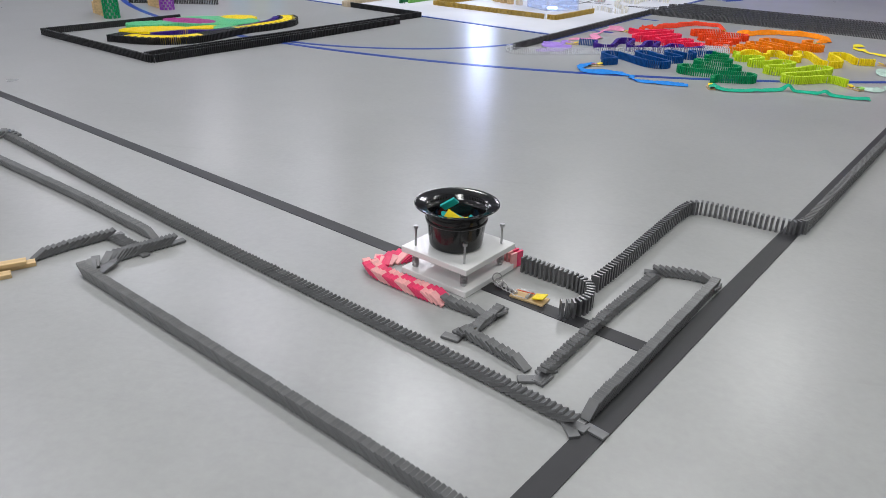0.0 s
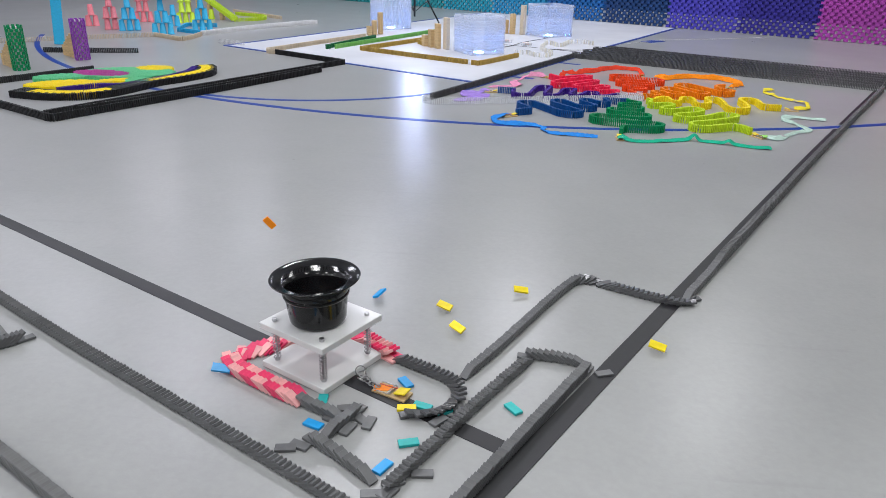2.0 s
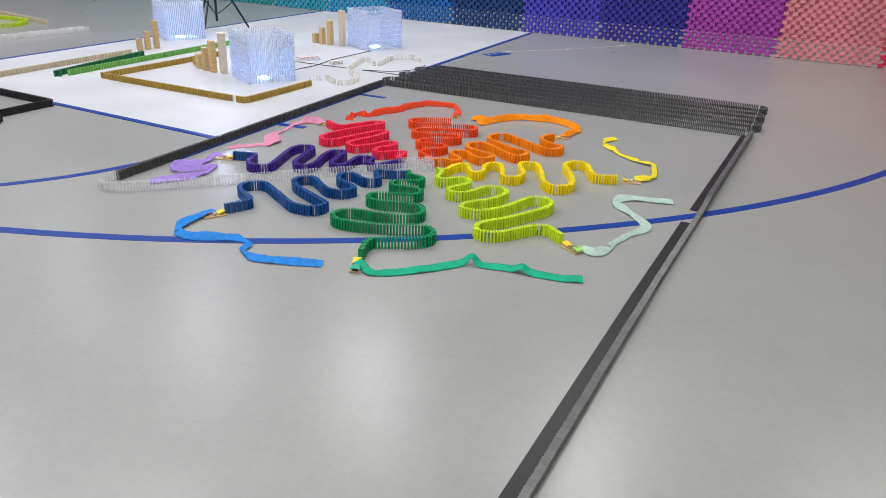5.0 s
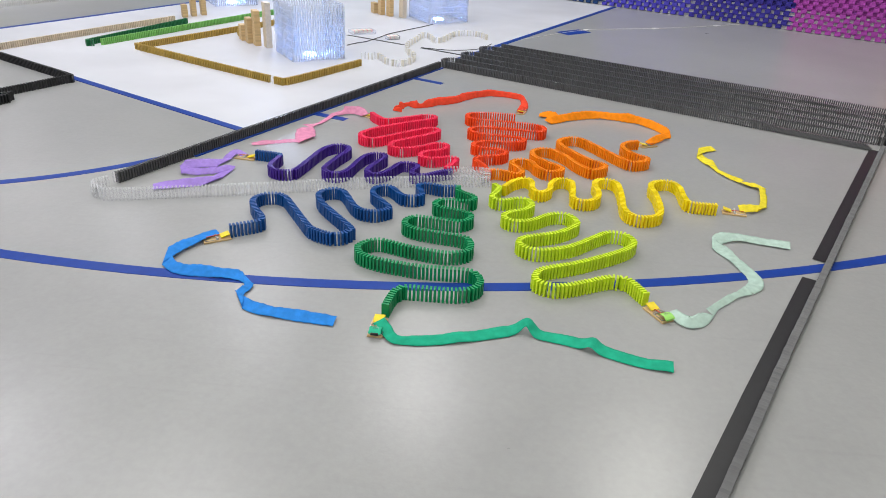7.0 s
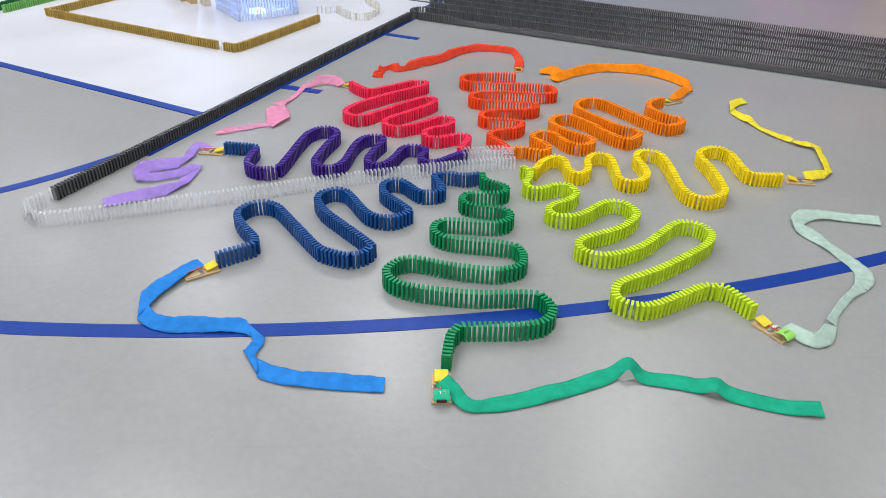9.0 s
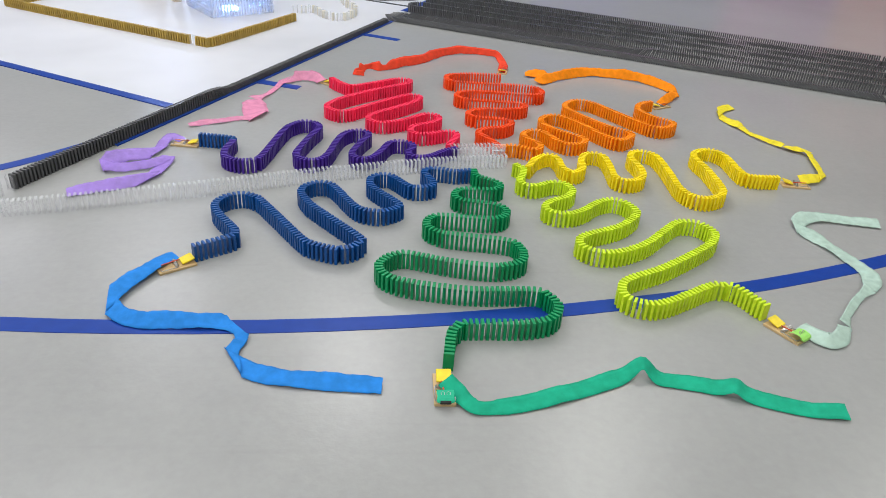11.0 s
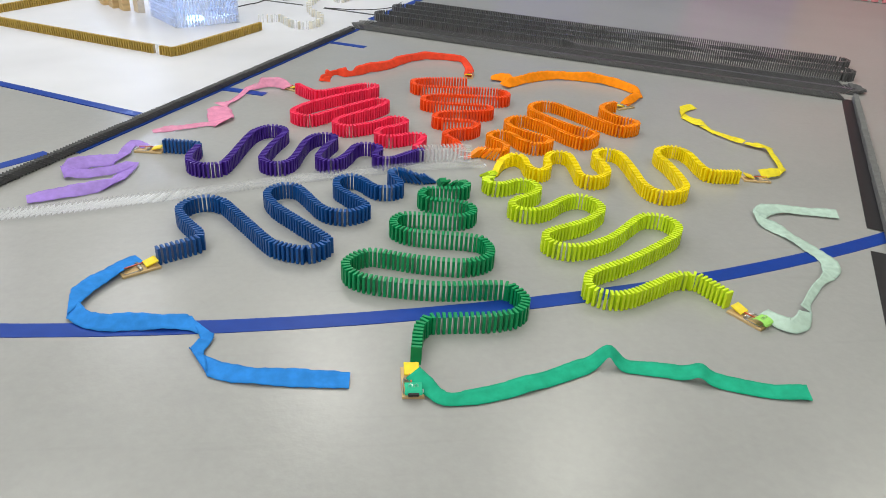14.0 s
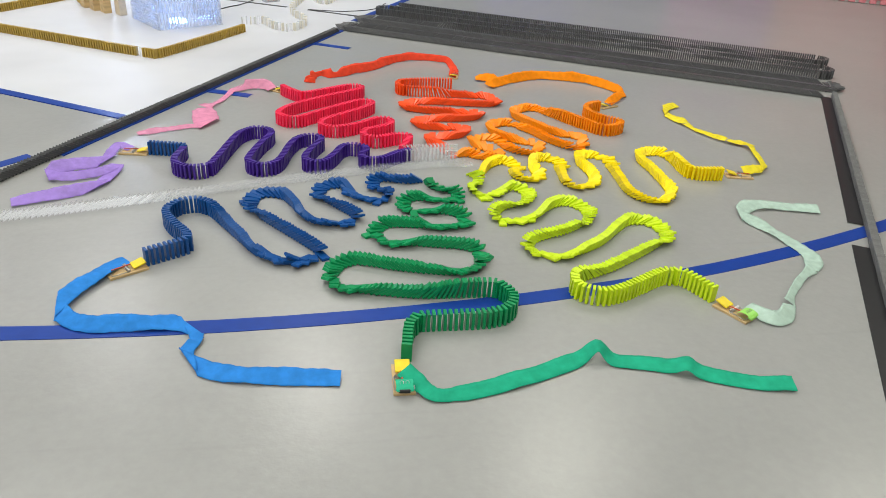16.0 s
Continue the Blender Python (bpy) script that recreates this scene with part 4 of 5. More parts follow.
# ---------- crepe streamers ----------
def streamer(points, width, material, label, seed, ripple=0.004, upright=0.0, narrow=0.5, tie=None, arches=()):
    """A strip of crepe paper lying in soft folds; it stands partly on edge where it turns."""
    rnd = random.Random(seed)
    tied = 1 if tie else 0
    if tie:
        # it starts on top of its mousetrap
        points = list(points)
        if math.dist(points[-1], tie) < math.dist(points[0], tie):
            points.reverse()
        if math.dist(points[0], tie) > 0.03:
            points.insert(0, (tie[0] + (points[0][0] - tie[0]) * 0.3, tie[1] + (points[0][1] - tie[1]) * 0.3))
    path = smooth_path(points, 0.008)
    bm = bmesh.new()
    rows = []
    n = len(path)
    ph1, ph2 = rnd.uniform(0, 6), rnd.uniform(0, 6)
    cols = 5
    for i, (p, yaw, s) in enumerate(path):
        y0, y1 = path[max(i - 6, 0)][1], path[min(i + 6, n - 1)][1]
        bend = abs((y1 - y0 + math.pi) % (2 * math.pi) - math.pi)
        tilt = max(-1.0, min(1.0, 1.6 * math.cos(yaw))) * (upright + min(0.25, bend * 0.12))
        tilt += 0.05 * math.sin(s * 21 + ph1)
        side = Vector((-math.sin(yaw) * math.cos(tilt), math.cos(yaw) * math.cos(tilt), math.sin(tilt)))
        w = width * (1 - narrow * min(1.0, bend / 1.2)) * (1 + 0.025 * math.sin(s * 33 + ph2))
        lift = abs(math.sin(tilt)) * w / 2 + 0.003 + ripple * max(0.0, math.sin(s * 30 + ph2)) ** 2
        lift += 0.016 * max(0.0, 1 - s / 0.055) * tied
        # here and there the strip stands up in a small arch
        lift += sum(h * math.exp(-((s - s0) / wide) ** 2) for s0, h, wide in arches)
        c = p + Vector((0, 0, lift))
        row = []
        for k in range(cols):
            f = k / (cols - 1) - 0.5
            q = c + side * (w * f)
            q.z += 0.0007 * math.sin(s * 240 + 3 * f + ph1) * math.sin(s * 61 + 5 * f)
            q.z = max(q.z, 0.0012)
            row.append((bm.verts.new(q), bm.verts.new(q + Vector((0, 0, 0.0005)))))
        rows.append(row)
    for a, b in zip(rows, rows[1:]):
        for k in range(cols - 1):
            bm.faces.new((a[k][1], b[k][1], b[k + 1][1], a[k + 1][1]))
            bm.faces.new((a[k][0], a[k + 1][0], b[k + 1][0], b[k][0]))
        bm.faces.new((a[0][0], b[0][0], b[0][1], a[0][1]))
        bm.faces.new((a[-1][1], b[-1][1], b[-1][0], a[-1][0]))
    return single("streamer", bm, material, (0, 0, 0), label, "paper streamer", "streamers", smooth=True)


streamer(STREAMER_GREEN, 0.043, crepe("green_crepe", (0.018, 0.41, 0.25), 0.04), "sea green crepe paper streamer with two small arches on the floor", 2, upright=0.22, narrow=0.3, arches=((0.50, 0.024, 0.022), (0.70, 0.013, 0.020), (0.96, 0.010, 0.015)), tie=(-0.358, 2.045))
streamer(STREAMER_RED, 0.050, crepe("red_crepe", (0.85, 0.07, 0.03), 0.08), "red crepe paper streamer in a wide arc on the floor", 6, upright=1.00)


def folded_streamer(legs, material, label, seed):
    """A crepe strip that is folded over at its corners. legs: the points of each straight or softly bent stretch, its width, its lean in degrees
    and its height over the floor; a stretch is cut along the crease where the next one starts at the same place."""
    rnd = random.Random(seed)
    ob = thing("streamer", (legs[0][0][0][0], legs[0][0][0][1], 0), label, "paper streamer", "streamers")
    at = ob.matrix_world.translation
    paths = [smooth_path(leg[0], 0.006) for leg in legs]
    for n, (points, width, lean, rise) in enumerate(legs):
        path = paths[n]
        long = path[-1][2]
        ph1, ph2 = rnd.uniform(0, 6), rnd.uniform(0, 6)
        w0 = (legs[n - 1][1] + width) / 2 if n else width
        w1 = (legs[n + 1][1] + width) / 2 if n + 1 < len(legs) else width
        crease = [0.0, 0.0]
        for k, other in ((0, n - 1), (1, n + 1)):
            if 0 <= other < len(legs):
                a, b = (paths[other][-1][1], path[0][1]) if k == 0 else (path[-1][1], paths[other][0][1])
                turn = (b - a + math.pi) % (2 * math.pi) - math.pi
                if abs(turn) > 0.7:
                    crease[k] = (-1 if k == 0 else 1) / math.tan(turn / 2)
        bm = bmesh.new()
        rows = []
        cols = 7
        for p, yaw, s in path:
            f = s / long
            near0, near1 = max(0.0, 1 - s / 0.05), max(0.0, 1 - (long - s) / 0.05)
            w = width + (w0 - width) * near0 + (w1 - width) * near1
            w *= 1 + 0.03 * math.sin(s * 41 + ph2) + 0.02 * math.sin(s * 97 + ph1)
            tilt = radians(lean) * max(-1.0, min(1.0, 1.6 * math.cos(yaw))) * max(0.0, 1 - 0.6 * (near0 + near1)) + 0.10 * math.sin(s * 19 + ph1)
            d = Vector((math.cos(yaw), math.sin(yaw), 0))
            side = Vector((-d.y * math.cos(tilt), d.x * math.cos(tilt), math.sin(tilt)))
            row = []
            for k in range(cols):
                o = (k / (cols - 1) - 0.5) * w
                q = p - at + side * o + d * (o * (crease[0] * near0 + crease[1] * near1))
                z = abs(math.sin(tilt)) * w / 2 + side.z * o + rise + 0.002
                z += 0.0035 * max(0.0, math.sin(s * 27 + ph2 + 40 * o)) ** 2 + 0.0008 * math.sin(s * 210 + 90 * o + ph1) + 0.004 * (near0 + near1) * (n > 0) * (o / w + 0.5)
                q.z = max(z, 0.0012)
                row.append((bm.verts.new(q), bm.verts.new(q + Vector((0, 0, 0.0005)))))
            rows.append(row)
        for a, b in zip(rows, rows[1:]):
            for k in range(cols - 1):
                bm.faces.new((a[k][1], b[k][1], b[k + 1][1], a[k + 1][1]))
                bm.faces.new((a[k][0], a[k + 1][0], b[k + 1][0], b[k][0]))
            bm.faces.new((a[0][0], b[0][0], b[0][1], a[0][1]))
            bm.faces.new((a[-1][1], b[-1][1], b[-1][0], a[-1][0]))
        part("fold", bm, material, ob, "", True)
    return ob


folded_streamer([([(-1.030, 2.585), (-1.056, 2.562), (-1.092, 2.497), (-1.125, 2.428), (-1.142, 2.372)], 0.047, 8, 0.010),
                 ([(-1.142, 2.372), (-1.096, 2.318), (-1.042, 2.292), (-0.991, 2.290), (-0.927, 2.289), (-0.862, 2.289), (-0.818, 2.268)], 0.044, 22, 0.002),
                 ([(-0.818, 2.268), (-0.806, 2.225), (-0.816, 2.185), (-0.812, 2.150)], 0.028, 30, 0.004),
                 ([(-0.812, 2.150), (-0.766, 2.113), (-0.709, 2.091), (-0.649, 2.080), (-0.566, 2.070), (-0.484, 2.062)], 0.044, 14, 0.001)],
                crepe("blue_crepe", (0.03, 0.24, 0.72), 0.04), "blue crepe paper streamer folded over at its corners", 1)
folded_streamer([([(0.560, 2.262), (0.574, 2.228), (0.596, 2.196), (0.633, 2.205), (0.668, 2.245), (0.684, 2.268)], 0.042, 30, 0.003),
                 ([(0.684, 2.268), (0.722, 2.315), (0.79, 2.380), (0.862, 2.436)], 0.024, 35, 0.003),
                 ([(0.862, 2.436), (0.902, 2.490), (0.911, 2.545), (0.898, 2.61), (0.872, 2.696), (0.830, 2.790)], 0.052, 8, 0.002),
                 ([(0.830, 2.790), (0.893, 2.842), (0.967, 2.852), (1.055, 2.834), (1.137, 2.812)], 0.050, 12, 0.004)],
                crepe("mint_crepe", (0.56, 0.74, 0.66), 0.30), "pale mint crepe paper streamer folded over at its corners", 3)
folded_streamer([([(1.035, 3.137), (1.082, 3.140), (1.142, 3.160)], 0.040, 30, 0.006),
                 ([(1.142, 3.160), (1.181, 3.26), (1.206, 3.345), (1.222, 3.425)], 0.032, 40, 0.003),
                 ([(1.222, 3.425), (1.180, 3.445), (1.150, 3.475)], 0.046, 15, 0.008),
                 ([(1.150, 3.475), (1.112, 3.530), (1.085, 3.590), (1.069, 3.685)], 0.022, 45, 0.003),
                 ([(1.069, 3.685), (1.052, 3.768), (1.040, 3.858)], 0.050, 25, 0.002),
                 ([(1.040, 3.858), (1.085, 3.905), (1.146, 3.946)], 0.040, 30, 0.004)],
                crepe("yellow_crepe", (0.88, 0.74, 0.04), 0.06), "yellow crepe paper streamer twisted and folded on the floor", 4)
folded_streamer([([(0.800, 3.945), (0.863, 4.010), (0.930, 4.090)], 0.040, 40, 0.008),
                 ([(0.930, 4.090), (0.938, 4.180), (0.856, 4.300), (0.731, 4.372), (0.59, 4.395), (0.455, 4.335), (0.292, 4.225)], 0.050, 48, 0.001),
                 ([(0.292, 4.225), (0.335, 4.300), (0.300, 4.345), (0.250, 4.355)], 0.050, 40, 0.004)],
                crepe("orange_crepe", (0.95, 0.27, 0.006), 0.05), "orange crepe paper streamer folded back at its end on the floor", 5)
folded_streamer([([(-1.190, 3.395), (-1.235, 3.415), (-1.250, 3.359), (-1.245, 3.290)], 0.036, 25, 0.006),
                 ([(-1.245, 3.290), (-1.285, 3.249), (-1.337, 3.230), (-1.379, 3.195), (-1.396, 3.150)], 0.056, 30, 0.002),
                 ([(-1.396, 3.150), (-1.335, 3.131), (-1.286, 3.149), (-1.238, 3.177), (-1.200, 3.245)], 0.036, 28, 0.005),
                 ([(-1.200, 3.245), (-1.209, 3.169), (-1.219, 3.110), (-1.222, 3.060)], 0.046, 12, 0.003),
                 ([(-1.222, 3.060), (-1.277, 3.025), (-1.337, 2.996), (-1.412, 2.966), (-1.438, 2.956)], 0.046, 30, 0.001)],
                crepe("purple_crepe", (0.42, 0.27, 0.78), 0.28), "violet crepe paper streamer folded to and fro on the floor", 8)
folded_streamer([([(-0.737, 4.128), (-0.765, 4.16), (-0.827, 4.169), (-0.897, 4.124)], 0.048, 45, 0.004),
                 ([(-0.902, 4.167), (-0.929, 4.041), (-0.96, 3.939), (-1.001, 3.856)], 0.024, 20, 0.003),
                 ([(-1.001, 3.856), (-0.983, 3.754), (-0.961, 3.645)], 0.100, 6, 0.004),
                 ([(-0.962, 3.656), (-1.043, 3.635), (-1.105, 3.595), (-1.205, 3.553)], 0.026, 25, 0.001)],
                crepe("pink_crepe", (0.86, 0.34, 0.54), 0.34), "pink crepe paper streamer with a folded square on the floor", 7)
M_CLIP = plastic("lime_clip", (0.35, 0.75, 0.15), 0.4, 0)
mousetrap(-1.022, 2.545, 32)
mousetrap(-0.358, 2.052, 88, plastic("sea_green_fold", (0.02, 0.46, 0.27), 0.8, 0))
mousetrap(0.516, 2.248, 119, M_CLIP)
mousetrap(1.010, 3.115, 170)
mousetrap(-1.175, 3.375, -8)
mousetrap(-0.725, 4.150, -40)
mousetrap(0.800, 3.940, 205)
mousetrap(0.150, 4.420, 255)


# ---------- on the white sheet: ochre, green and beige lines, clear towers ----------
FAR = "domino lines on the white sheet"
domino_line([(-1.94, 6.60), (-2.25, 6.02), (-2.585, 5.44), (-2.60, 5.40), (-2.56, 5.36), (-2.0, 5.035), (-1.40, 4.70), (-1.345, 4.68), (-1.31, 4.71), (-1.14, 5.0), (-0.955, 5.33)], M_GOLD,
            "long line of ochre dominoes framing a clear tower", pitch=0.0165, group=FAR, seed=101, special=lambda i, s: M_CLEAR if 2.795 < s < 2.835 else M_GOLD)
domino_line([(-2.652, 6.428), (-2.82, 5.93), (-2.98, 5.45), (-2.975, 5.41), (-2.93, 5.415)], M_DARKGREEN, "line of dark green dominoes with a sharp bend", pitch=0.0165, group=FAR, seed=102)
domino_line([(-2.90, 5.46), (-2.45, 6.38), (-1.96, 7.35)], M_LIGHTGREEN, "long line of light green dominoes", pitch=0.0165, group=FAR, seed=103)
domino_line([(-3.40, 4.93), (-3.50, 5.0), (-3.45, 5.15), (-3.12, 5.85), (-2.78, 6.52)], M_BEIGE, "long line of beige dominoes", pitch=0.0165, group=FAR, seed=104)
domino_line([(-3.39, 4.93), (-3.0, 4.70), (-2.62, 4.475), (-2.60, 4.44), (-2.64, 4.36), (-3.10, 3.50), (-3.86, 2.08), (-3.90, 1.95)], M_BLACK, "long line of black dominoes", pitch=0.0165, group=FAR, seed=105)
domino_line([(-3.80, 1.895), (-3.825, 1.855), (-3.87, 1.862), (-3.93, 1.90), (-4.5, 2.225), (-5.08, 2.555), (-5.11, 2.61), (-5.06, 2.72), (-4.82, 3.12), (-4.55, 3.60)], M_BLACK, "line of black dominoes round the flower field", pitch=0.0165, group=FAR, seed=106)
domino_line([(-3.80, 1.90), (-3.22, 2.94), (-2.73, 3.90), (-2.715, 3.95), (-2.755, 3.965), (-3.24, 3.06), (-3.80, 2.08)], M_BLACK, "doubled line of black dominoes beside the flower field", pitch=0.0165, group=FAR, seed=107)
domino_line([(-0.988, 5.531), (-0.92, 5.533), (-0.862, 5.551), (-0.795, 5.414), (-0.698, 5.359), (-0.623, 5.464), (-0.611, 5.625), (-0.675, 5.772), (-0.706, 5.979), (-0.664, 6.225), (-0.617, 6.45), (-0.556, 6.395), (-0.507, 6.25), (-0.444, 6.296), (-0.365, 6.552), (-0.274, 6.631), (-0.155, 6.622), (-0.08, 6.50)],
            M_WHITE, "winding line of white and clear dominoes on the white sheet", pitch=0.026, group=FAR, seed=108, special=lambda i, s: (M_WHITE, M_CLEAR, M_CREAM)[i % 3])


def clear_tower(x, y, yaw, side, height, label):
    """A hollow square tower of clear dominoes in staggered courses, a light inside at its foot."""
    tower = thing("clear_tower", (x, y, 0.0025, 0, 0, yaw), label, "domino tower", "clear towers")
    # courses of dominoes on end, edge outwards
    verts, faces = [], []
    n = int(side / 0.0185)
    courses = round(height / HT)
    rnd = random.Random(int(side * 1000))
    for c in range(courses):
        z = c * HT
        for f in range(4):
            ax, ay = (Matrix.Rotation(f * math.pi / 2, 3, "Z") @ Vector(v) for v in ((1, 0, 0), (0, 1, 0)))
            for k in range(n):
                q = ax * ((k + 0.5 - n / 2) * side / n + rnd.uniform(-0.0012, 0.0012)) + ay * (side / 2 - 0.012 + rnd.uniform(-0.003, 0.003))
                box_list(verts, faces, (TH, WD, HT - 0.0006), q + Vector((0, 0, z + HT / 2)), ax, ay)
    me = bpy.data.meshes.new("clear_shell")
    me.from_pydata(verts, [], faces)
    me.materials.append(M_FROSTED)
    shell = new("clear_shell", me)
    shell.parent = tower
    tagged(shell, kind="stuff")
    bm = bmesh.new()
    lathe(bm, [(0.0001, 0.016), (0.046, 0.013), (0.054, 0.0), (0.0001, 0.0)], 20)
    part("light_puck", bm, M_LED, tower, "blue glowing light puck")
    return tower


clear_tower(-1.38, 5.56, 33, 0.40, 0.40, "square tower of clear dominoes lit blue from inside")
clear_tower(-0.56, 7.36, 33, 0.42, 0.40, "square tower of clear dominoes lit blue from inside")
clear_tower(-2.66, 7.62, 33, 0.42, 0.40, "square tower of clear dominoes, faintly lit")


def step_stack(points, heights, wide, label):
    """Stairs of upright wooden blocks beside a tower."""
    for (x, y), hgt in zip(points, heights):
        bm = bmesh.new()
        box(bm, (0.045, wide, hgt), (0, 0, hgt / 2), 0.002)
        single("wooden_block", bm, M_WOOD if hgt < 0.3 else M_BEIGE, (x, y, 0.0025, 0, 0, 33), label, "wooden block", "step blocks")


step_stack([(-2.00, 5.93), (-1.92, 5.84), (-1.84, 5.77), (-1.74, 5.72)], (0.12, 0.19, 0.26, 0.33), 0.075, "upright wooden step block leading up to the clear tower")
step_stack([(-1.20, 7.52), (-1.12, 7.45), (-1.03, 7.40), (-0.90, 7.36)], (0.10, 0.17, 0.25, 0.36), 0.075, "upright wooden step block leading up to the far clear tower")
step_stack([(-2.78, 6.72), (-2.73, 6.80), (-2.67, 6.88)], (0.11, 0.17, 0.26), 0.07, "upright wooden step block at the end of the beige line")
bm = bmesh.new()
for k in range(10):
    box(bm, (0.0075, 0.024, HT), (-2.03 - 0.014 * k * 0.5, 5.98 + 0.014 * k, 0.0025 + HT / 2), 0.0006, Matrix.Rotation(2.0, 4, "Z"))
single("domino_row", bm, M_GOLD, (0, 0, 0), "short row of ochre dominoes by the step blocks", "domino row", kind="stuff")

# light on its stand
LX, LY = -2.42, 8.25
stand = thing("light_stand", (LX, LY, 0), "black tripod light stand with a bright studio lamp", "light stand")
for k in range(3):
    a = radians(20 + 120 * k)
    bm = bmesh.new()
    tube(bm, [(0.02 * math.cos(a), 0.02 * math.sin(a), 0.62), (0.36 * math.cos(a), 0.36 * math.sin(a), 0.012)], 0.011, 8)
    tube(bm, [(0.02 * math.cos(a), 0.02 * math.sin(a), 0.18), (0.19 * math.cos(a), 0.19 * math.sin(a), 0.31)], 0.006, 6)
    part("leg", bm, M_BLACK, stand)
bm = bmesh.new()
tube(bm, [(0, 0, 0.1), (0, 0, 0.98)], 0.014, 10)
part("pole", bm, M_BLACK, stand)
bm = bmesh.new()
box(bm, (0.34, 0.10, 0.34), (0, 0.08, 1.1), 0.01)
part("lamp_housing", bm, M_BLACK, stand)
area_lamp("studio_lamp", (LX, LY - 0.02, 1.1), (-1.2, 1.0, 0.6), (0.26, 0.28), 9.5, (0.60, 0.72, 1.0))

# ---------- woven domino wall ----------
WALL_BASE = Vector((1.247, 8.95, 0))
PANELS = [(-9, (0.03, 0.20, 0.20)), (-8, (0.03, 0.24, 0.24)), (-7, (0.03, 0.26, 0.27)), (-6, (0.03, 0.30, 0.33)), (-5, (0.03, 0.33, 0.38)), (-4, (0.03, 0.36, 0.50)), (-3, (0.03, 0.30, 0.55)), (-2, (0.015, 0.13, 0.40)),
          (-1, (0.01, 0.05, 0.18)), (0, (0.075, 0.06, 0.50)), (1, (0.04, 0.03, 0.32)), (2, (0.42, 0.06, 0.42)), (3, (0.80, 0.28, 0.33)), (4, (0.75, 0.03, 0.09)), (5, (0.60, 0.03, 0.05)), (6, (0.60, 0.10, 0.02))]


for k, colour in PANELS:
    mat = plastic("wall_plastic", colour, 0.4, 0.0, 3)
    back = plastic("wall_plastic_back", colour, 0.5, 0.0, 3)
    panel = thing("domino_wall", (0, 0, 0), "tall openwork wall of stacked plastic bricks, one colour wide", "domino wall", "woven wall panels")
    verts, faces = [], []
    for r in range(30):
        for j in range(11):
            x = (j + 0.5 * (r % 2)) / 11.25
            q = WALL_BASE - U * (k + x) * 1.0
            box_list(verts, faces, (0.054, 0.034, 0.031), Vector((q.x, q.y, 0.022 + r * 0.044)), U, V)
    for r in range(30):
        q = WALL_BASE - U * (k + 0.5)
        box_list(verts, faces, (1.0, 0.020, 0.010), Vector((q.x, q.y, 0.044 + r * 0.044)), U, V)
    me = bpy.data.meshes.new("bricks")
    me.from_pydata(verts, [], faces)
    me.materials.append(mat)
    ob = new("bricks", me)
    ob.parent = panel
    tagged(ob, kind="stuff")
    verts, faces = [], []
    low = 0.20 if -5 <= k <= 4 else 0.0
    q = WALL_BASE - U * (k + 0.5) + V * 0.031
    box_list(verts, faces, (1.0, 0.03, 1.33 - low), Vector((q.x, q.y, 0.665 + low / 2)), U, V)
    me = bpy.data.meshes.new("back_layer")
    me.from_pydata(verts, [], faces)
    me.materials.append(back)
    ob = new("back_layer", me)
    ob.parent = panel
    if low:
        # added white strip stands in for light coming through the lowest gaps
        bm = bmesh.new()
        box(bm, (1.0, 0.03, low - 0.002), (0, 0, low / 2))
        bm.transform(Matrix.Translation((q.x, q.y, 0)) @ Matrix.Rotation(math.atan2(U.y, U.x), 4, "Z"))
        part("white_foot_layer", bm, M_WHITE, panel, "white strip added for the light seen through the lowest courses")

# ---------- flower field of dominoes behind the black lines ----------
field = thing("flower_field", (-4.02, 3.10, 0), "flat field of dominoes in yellow, mint, magenta and black petals", "domino field")


def add_boxes(name, verts, faces, material, parent):
    me = bpy.data.meshes.new(name)
    me.from_pydata(verts, [], faces)
    me.materials.append(material)
    ob = new(name, me)
    ob.parent = parent
    return tagged(ob, kind="stuff")


OVALS = [(-0.29, 0.19, 0.24, 0.13, -8, M_MAGENTA), (0.0, 0.52, 0.15, 0.12, 0, M_YELLOW), (-0.33, -0.29, 0.25, 0.14, 28, M_YELLOW), (-0.12, 0.27, 0.38, 0.24, 10, M_MINTGREEN),
         (-0.50, -0.02, 0.20, 0.12, 30, M_MINTGREEN), (0.13, -0.02, 0.10, 0.11, 20, M_MINTGREEN), (-0.02, -0.08, 0.16, 0.07, 35, M_YELLOW)]
piles = {}
for i in range(-60, 60):
    for j in range(-36, 36):
        x, y = i * 0.0145, j * 0.026
        for cx, cy, rx, ry, yaw, mat in OVALS:
            c, sn = math.cos(radians(yaw)), math.sin(radians(yaw))
            a, b = (x - cx) * c + (y - cy) * sn, -(x - cx) * sn + (y - cy) * c
            if (a / rx) ** 2 + (b / ry) ** 2 <= 1:
                v, f = piles.setdefault(mat.name, ([], [], mat))[:2]
                box_list(v, f, (TH, WD, HT), Vector((x, y, HT / 2)), Vector((1, 0, 0)), Vector((0, 1, 0)))
                break
for v, f, mat in piles.values():
    add_boxes("petal", v, f, mat, field)
RIM = [(-0.50, -0.63), (-0.22, -0.675), (0.01, -0.616), (0.15, -0.477), (0.23, -0.24), (0.30, 0.01), (0.41, 0.20), (0.50, 0.46), (0.47, 0.66), (0.38, 0.80)]
